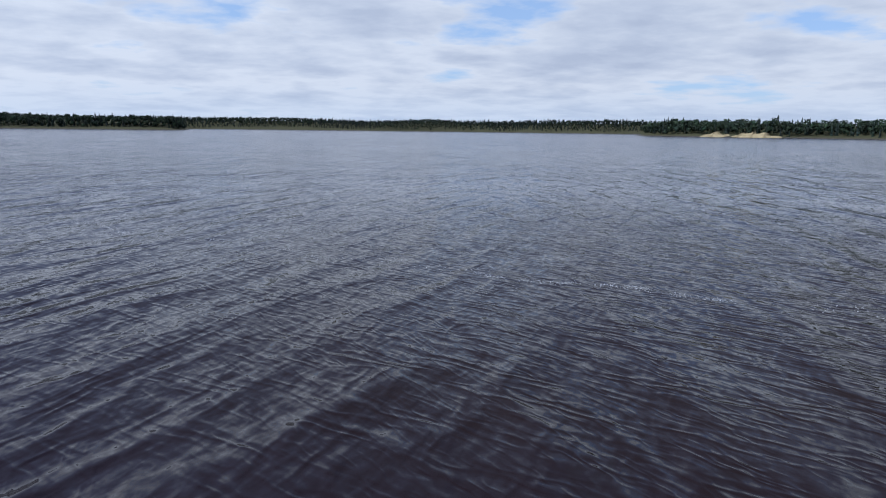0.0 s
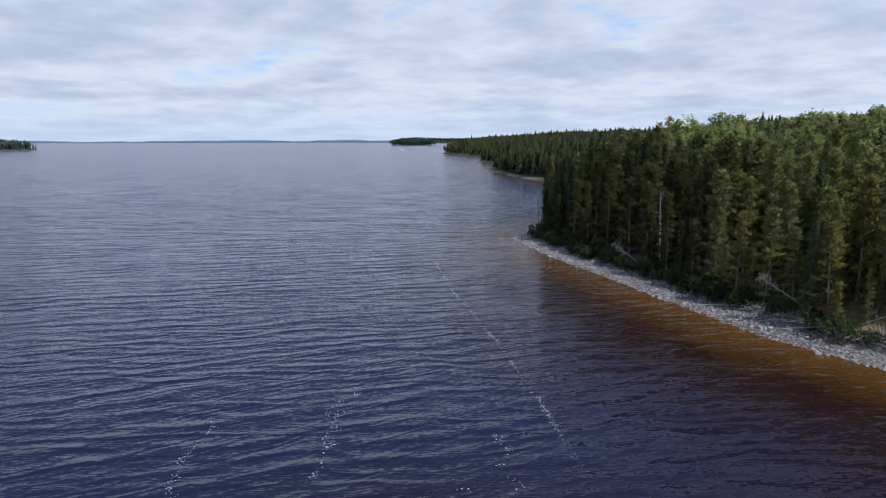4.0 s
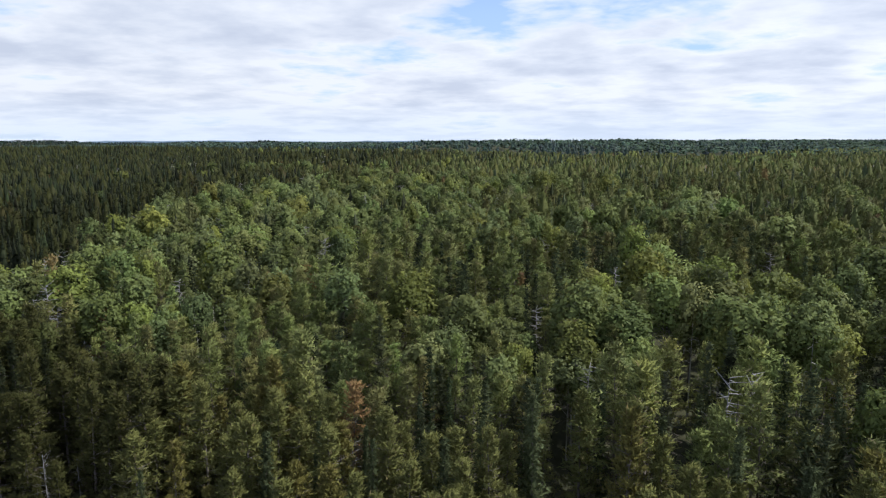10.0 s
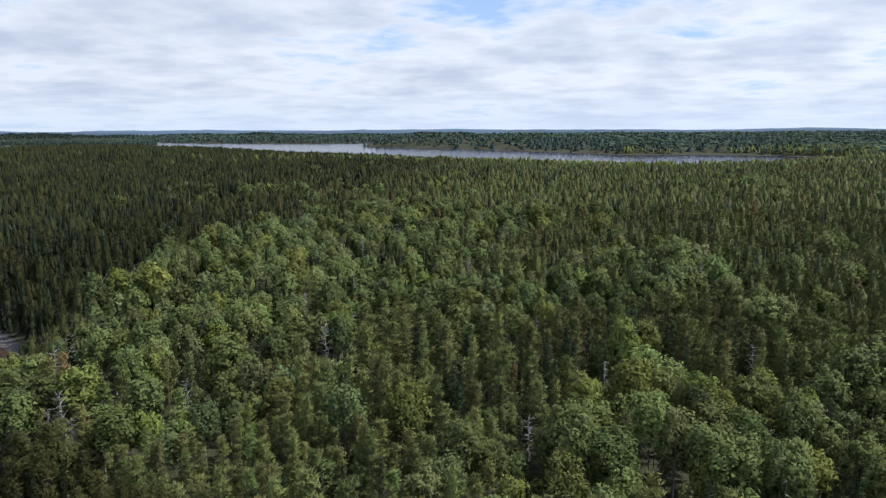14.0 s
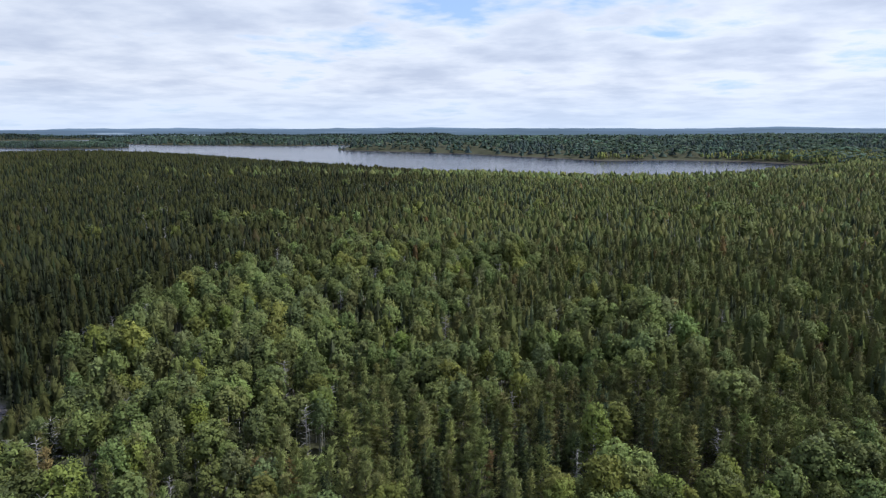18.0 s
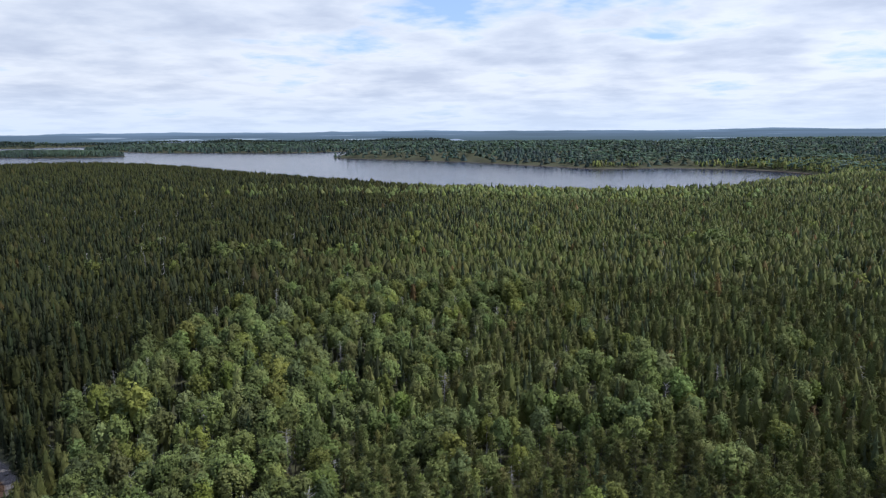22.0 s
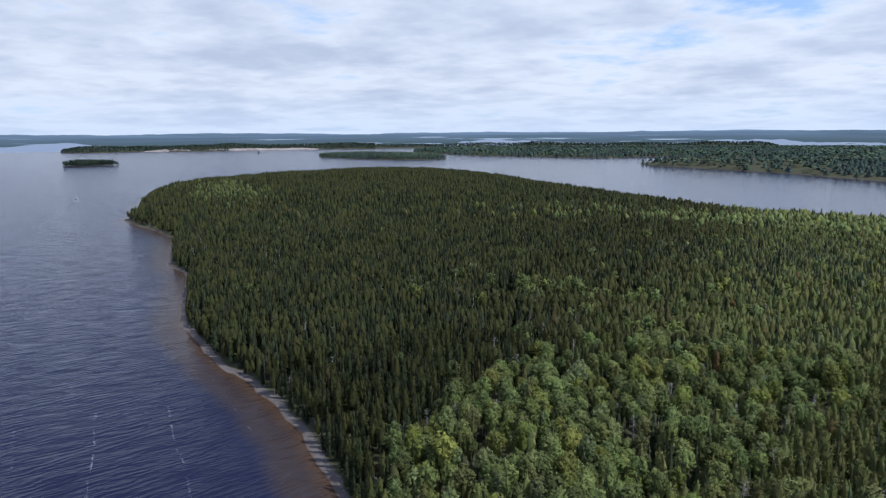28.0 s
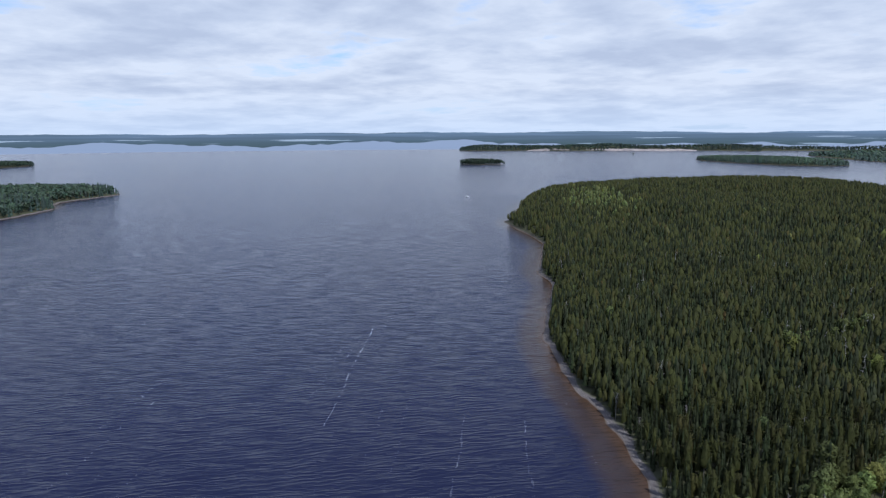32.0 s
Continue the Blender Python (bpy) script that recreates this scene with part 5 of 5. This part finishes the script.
def foam():
    """Lines of foam that the wind draws out on the water."""
    rng = np.random.default_rng(44)
    wind = np.array((-0.83, 0.555))
    side = np.array((0.555, 0.83))
    lines = [((92, -38), (29, -4), 0.036, 1700, 0.13), ((49, 0), (37, 10), 0.04, 300, 0.15), ((49, 11), (36, 19), 0.04, 330, 0.15), ((48, 2), (40, 7), 0.04, 200, 0.15), ((33, 3), (24, 6), 0.04, 120, 0.2), ((36, -3), (30, 1), 0.04, 90, 0.2),
             ((-10, 34), (1, 23.5), 0.022, 700, 0.2), ((1, 23.5), (6, 20), 0.018, 200, 0.2), ((5, 20), (11, 15.5), 0.018, 1100, 0.13), ((12, 14.6), (15, 12), 0.02, 150, 0.3),
             ((260, -152), (200, -108), 0.085, 420, 0.22), ((241, -169), (175, -124), 0.085, 420, 0.22), ((404, -175), (280, -95), 0.12, 520, 0.3), ((250, -200), (190, -165), 0.06, 260, 0.2)]
    for i in range(30):
        a = np.array((rng.uniform(120, 720), 0))
        a[1] = -0.52 * a[0] + rng.uniform(-25, 210)
        L = rng.uniform(25, 110)
        lines.append((tuple(a), tuple(a + wind * L), 0.05 + a[0] / 9000, int(L * 2.2), 0.25 + a[0] / 3000))
    vs, fs, n = [], [], 0
    for a, b, size, count, spread in lines:
        a, b = np.array(a, float), np.array(b, float)
        u = rng.random(count)
        wander = 0.9 * np.sin(u * 9 + rng.uniform(0, 6)) * spread * 2.2 + 0.5 * np.sin(u * 31) * spread
        clot = np.sin(u * 47 + rng.uniform(0, 6)) + np.sin(u * 23) > rng.uniform(-1.6, 1.4, count)
        u, wander = u[clot], wander[clot]
        d = (b - a) / np.linalg.norm(b - a)
        s = np.array((-d[1], d[0]))
        c = a + (b - a) * u[:, None] + s * (wander + rng.normal(0, spread, len(u)))[:, None]
        for p in c[shore_distance(MAINLAND, c[:, 0], c[:, 1]) < -1.5]:
            r = size * rng.uniform(0.3, 1.3)
            k = 5
            ang = rng.uniform(0, 6.28) + np.arange(k) * 6.283 / k
            rr = r * rng.uniform(0.5, 1.3, k)
            vs.append(np.c_[p[0] + rr * np.cos(ang), p[1] + rr * np.sin(ang), np.full(k, 0.03)])
            fs += [(n, n + j, n + j + 1) for j in range(1, k - 1)]
            n += k
    me = mesh_from("foam", np.concatenate(vs), np.array(fs))
    me.materials.append(FOAM)
    tagged(new("foam", me), "thin white lines of foam drawn out by the wind", "foam", kind="stuff")


def boat():
    """A small white motor boat far out on the lake."""
    top = tagged(new("motor_boat"), "small white motor boat far out on the lake", "boat")
    top.matrix_basis = pose(1120, -704, 0.0, 0, 0, 25)
    n, v, f = 9, [], []
    for i in range(n):
        u = i / (n - 1)
        half = 1.25 * (1 - u ** 3) ** 0.6 + 0.02
        x = -3.2 + 6.6 * u
        v += [(x, -half, 0.95 + 0.25 * u), (x, -half * 0.75, -0.2), (x, half * 0.75, -0.2), (x, half, 0.95 + 0.25 * u)]
    for i in range(n - 1):
        for k in range(3):
            a = 4 * i + k
            f += [(a, a + 1, a + 5), (a, a + 5, a + 4)]
        f += [(4 * i + 3, 4 * i, 4 * i + 4), (4 * i + 3, 4 * i + 4, 4 * i + 7)]
    f += [(0, 2, 1), (0, 3, 2)]
    part("hull", (np.array(v), np.array(f)), WHITE, top)
    part("cabin_top", box(0.4, 0, 1.6, 2.2, 1.7, 1.1), WHITE, top)
    part("windscreen", box(1.55, 0, 1.7, 0.08, 1.5, 0.6), GLASS, top)


def cliffs():
    """The pale sand cliffs on the far shore."""
    rng = np.random.default_rng(46)
    cols, v, f = 150, [], []
    tall = 0
    for i in range(cols):
        az = radians(127.5 + 13.0 * i / (cols - 1))
        ends = min(1, i / 12, (cols - 1 - i) / 12)
        tall = 0.75 * tall + 0.25 * rng.uniform(1, 14)
        for k, (back, up) in enumerate(((0, -1), (10, 0.35), (18, 0.75), (34, 1.0), (90, 1.0))):
            r = 4560 + back + 16 * math.sin(i * 0.31) + rng.uniform(-4, 4)
            v.append((HUB[0] + r * math.sin(az), HUB[1] + r * math.cos(az), -1 if up < 0 else 3 + tall * up * ends * rng.uniform(0.85, 1.1)))
    for i in range(cols - 1):
        for k in range(4):
            a = 5 * i + k
            f += [(a, a + 1, a + 6), (a, a + 6, a + 5)]
    me = mesh_from("sand_cliffs", np.array(v), np.array(f))
    me.materials.append(CLIFF)
    tagged(new("sand_cliffs", me), "long pale eroded sand cliffs on the far shore", "cliff", kind="structure")
    # the low sandy bank on the near island
    v, f = [], []
    for i in range(40):
        u = i / 39
        x, y = 445 + 50 * u, 690 - 69 * u + 2 * math.sin(i)
        hgt = (3.4 + 1.5 * math.sin(i * 0.29 + 0.6) + 0.8 * math.sin(i * 1.1)) * min(1, i / 6, (39 - i) / 6)
        for back, up in ((-3, -0.3), (1, 0.5), (6, 1.0), (16, 1.0)):
            v.append((x + back * 0.8, y + back * 0.6, 0.4 + hgt * up * rng.uniform(0.8, 1.15) if up > 0 else -0.5))
    for i in range(39):
        for k in range(3):
            a = 4 * i + k
            f += [(a, a + 4, a + 5), (a, a + 5, a + 1)]
    me = mesh_from("sand_bank", np.array(v), np.array(f))
    me.materials.append(BANK)
    tagged(new("sand_bank", me), "pale yellow sandy bank below the island's trees", "bank", kind="structure")


def forest_floor():
    """Twigs, brush and young growth on the ground before the cabin."""
    rng = np.random.default_rng(47)
    x, y = rng.uniform(6, 32, 700), rng.uniform(-50, -38.5, 700)
    z, d = lay_of(x, y)
    ok = d > 1.6
    bits = []
    for px, py, pz in zip(x[ok], y[ok], z[ok]):
        a, L = rng.uniform(0, 6.28), rng.uniform(0.3, 1.5)
        bits.append(limb((px, py, pz + 0.03), (px + L * math.cos(a), py + L * math.sin(a), pz + rng.uniform(0.02, 0.25)), rng.uniform(0.012, 0.035)))
    v, f, _ = gather(bits)
    me = mesh_from("fallen_twigs", v, f)
    me.materials.append(DEAD)
    tagged(new("fallen_twigs", me), "grey fallen twigs strewn over the mossy ground", "twigs", kind="stuff")
    for i, (px, py, s) in enumerate(((11.0, -40.2, 1.9), (29.5, -41.6, 2.2), (24.0, -40.6, 1.5), (35.0, -42.6, 1.8), (18.0, -40.0, 1.3), (27.0, -40.6, 1.6), (32.2, -41.6, 1.9), (38.0, -43.2, 1.6), (14.2, -39.6, 1.2), (21.2, -40.2, 1.4), (41.5, -44.4, 1.7))):
        r = np.random.default_rng(950 + i)
        limbs = []
        for k in range(90):
            a, b = r.normal(0, 0.45, 3), r.normal(0, 0.55, 3)
            limbs.append(limb((a[0], a[1], abs(a[2]) * 0.3), (a[0] + b[0], a[1] + b[1], abs(b[2]) * 0.8 + 0.05), 0.012))
        v, f, _ = gather(limbs)
        me = mesh_from("brush_heap", v * s, f)
        me.materials.append(DEAD)
        tagged(new("brush_heap", me), "tangle of bleached grey brush above the beach", "brush heap", "brush heaps", "stuff").matrix_basis = pose(px, py, ground_at(px, py))
    for i, (px, py, s) in enumerate(((25.6, -41.0, 1.5), (15.2, -41.6, 1.1), (21.0, -43.5, 0.9), (9.0, -41.4, 1.3))):
        ob = tagged(new("sapling"), "bright green leafy sapling on the mossy ground", "sapling", "young saplings")
        part("stem", joined(stem(0.8, 0.02, 5), bare_limbs(rnd(970 + i), 12, 0.15, 0.75, 0.4, 0.008)), BARK, ob)
        part("crown", aspen_crown(rnd(975 + i), 16, 44, 0.045, 0.05, 0.5), ASPEN, ob, tint=(0.75, 1.0, 0.6))
        ob.matrix_basis = Matrix.Translation((px, py, ground_at(px, py) - 0.03)) @ Matrix.Diagonal((s, s, s, 1))


forest_floor()
cliffs()
driftwood()
landing_ramp()
cabin()
bushes()
foam()
boat()
shore_rocks()
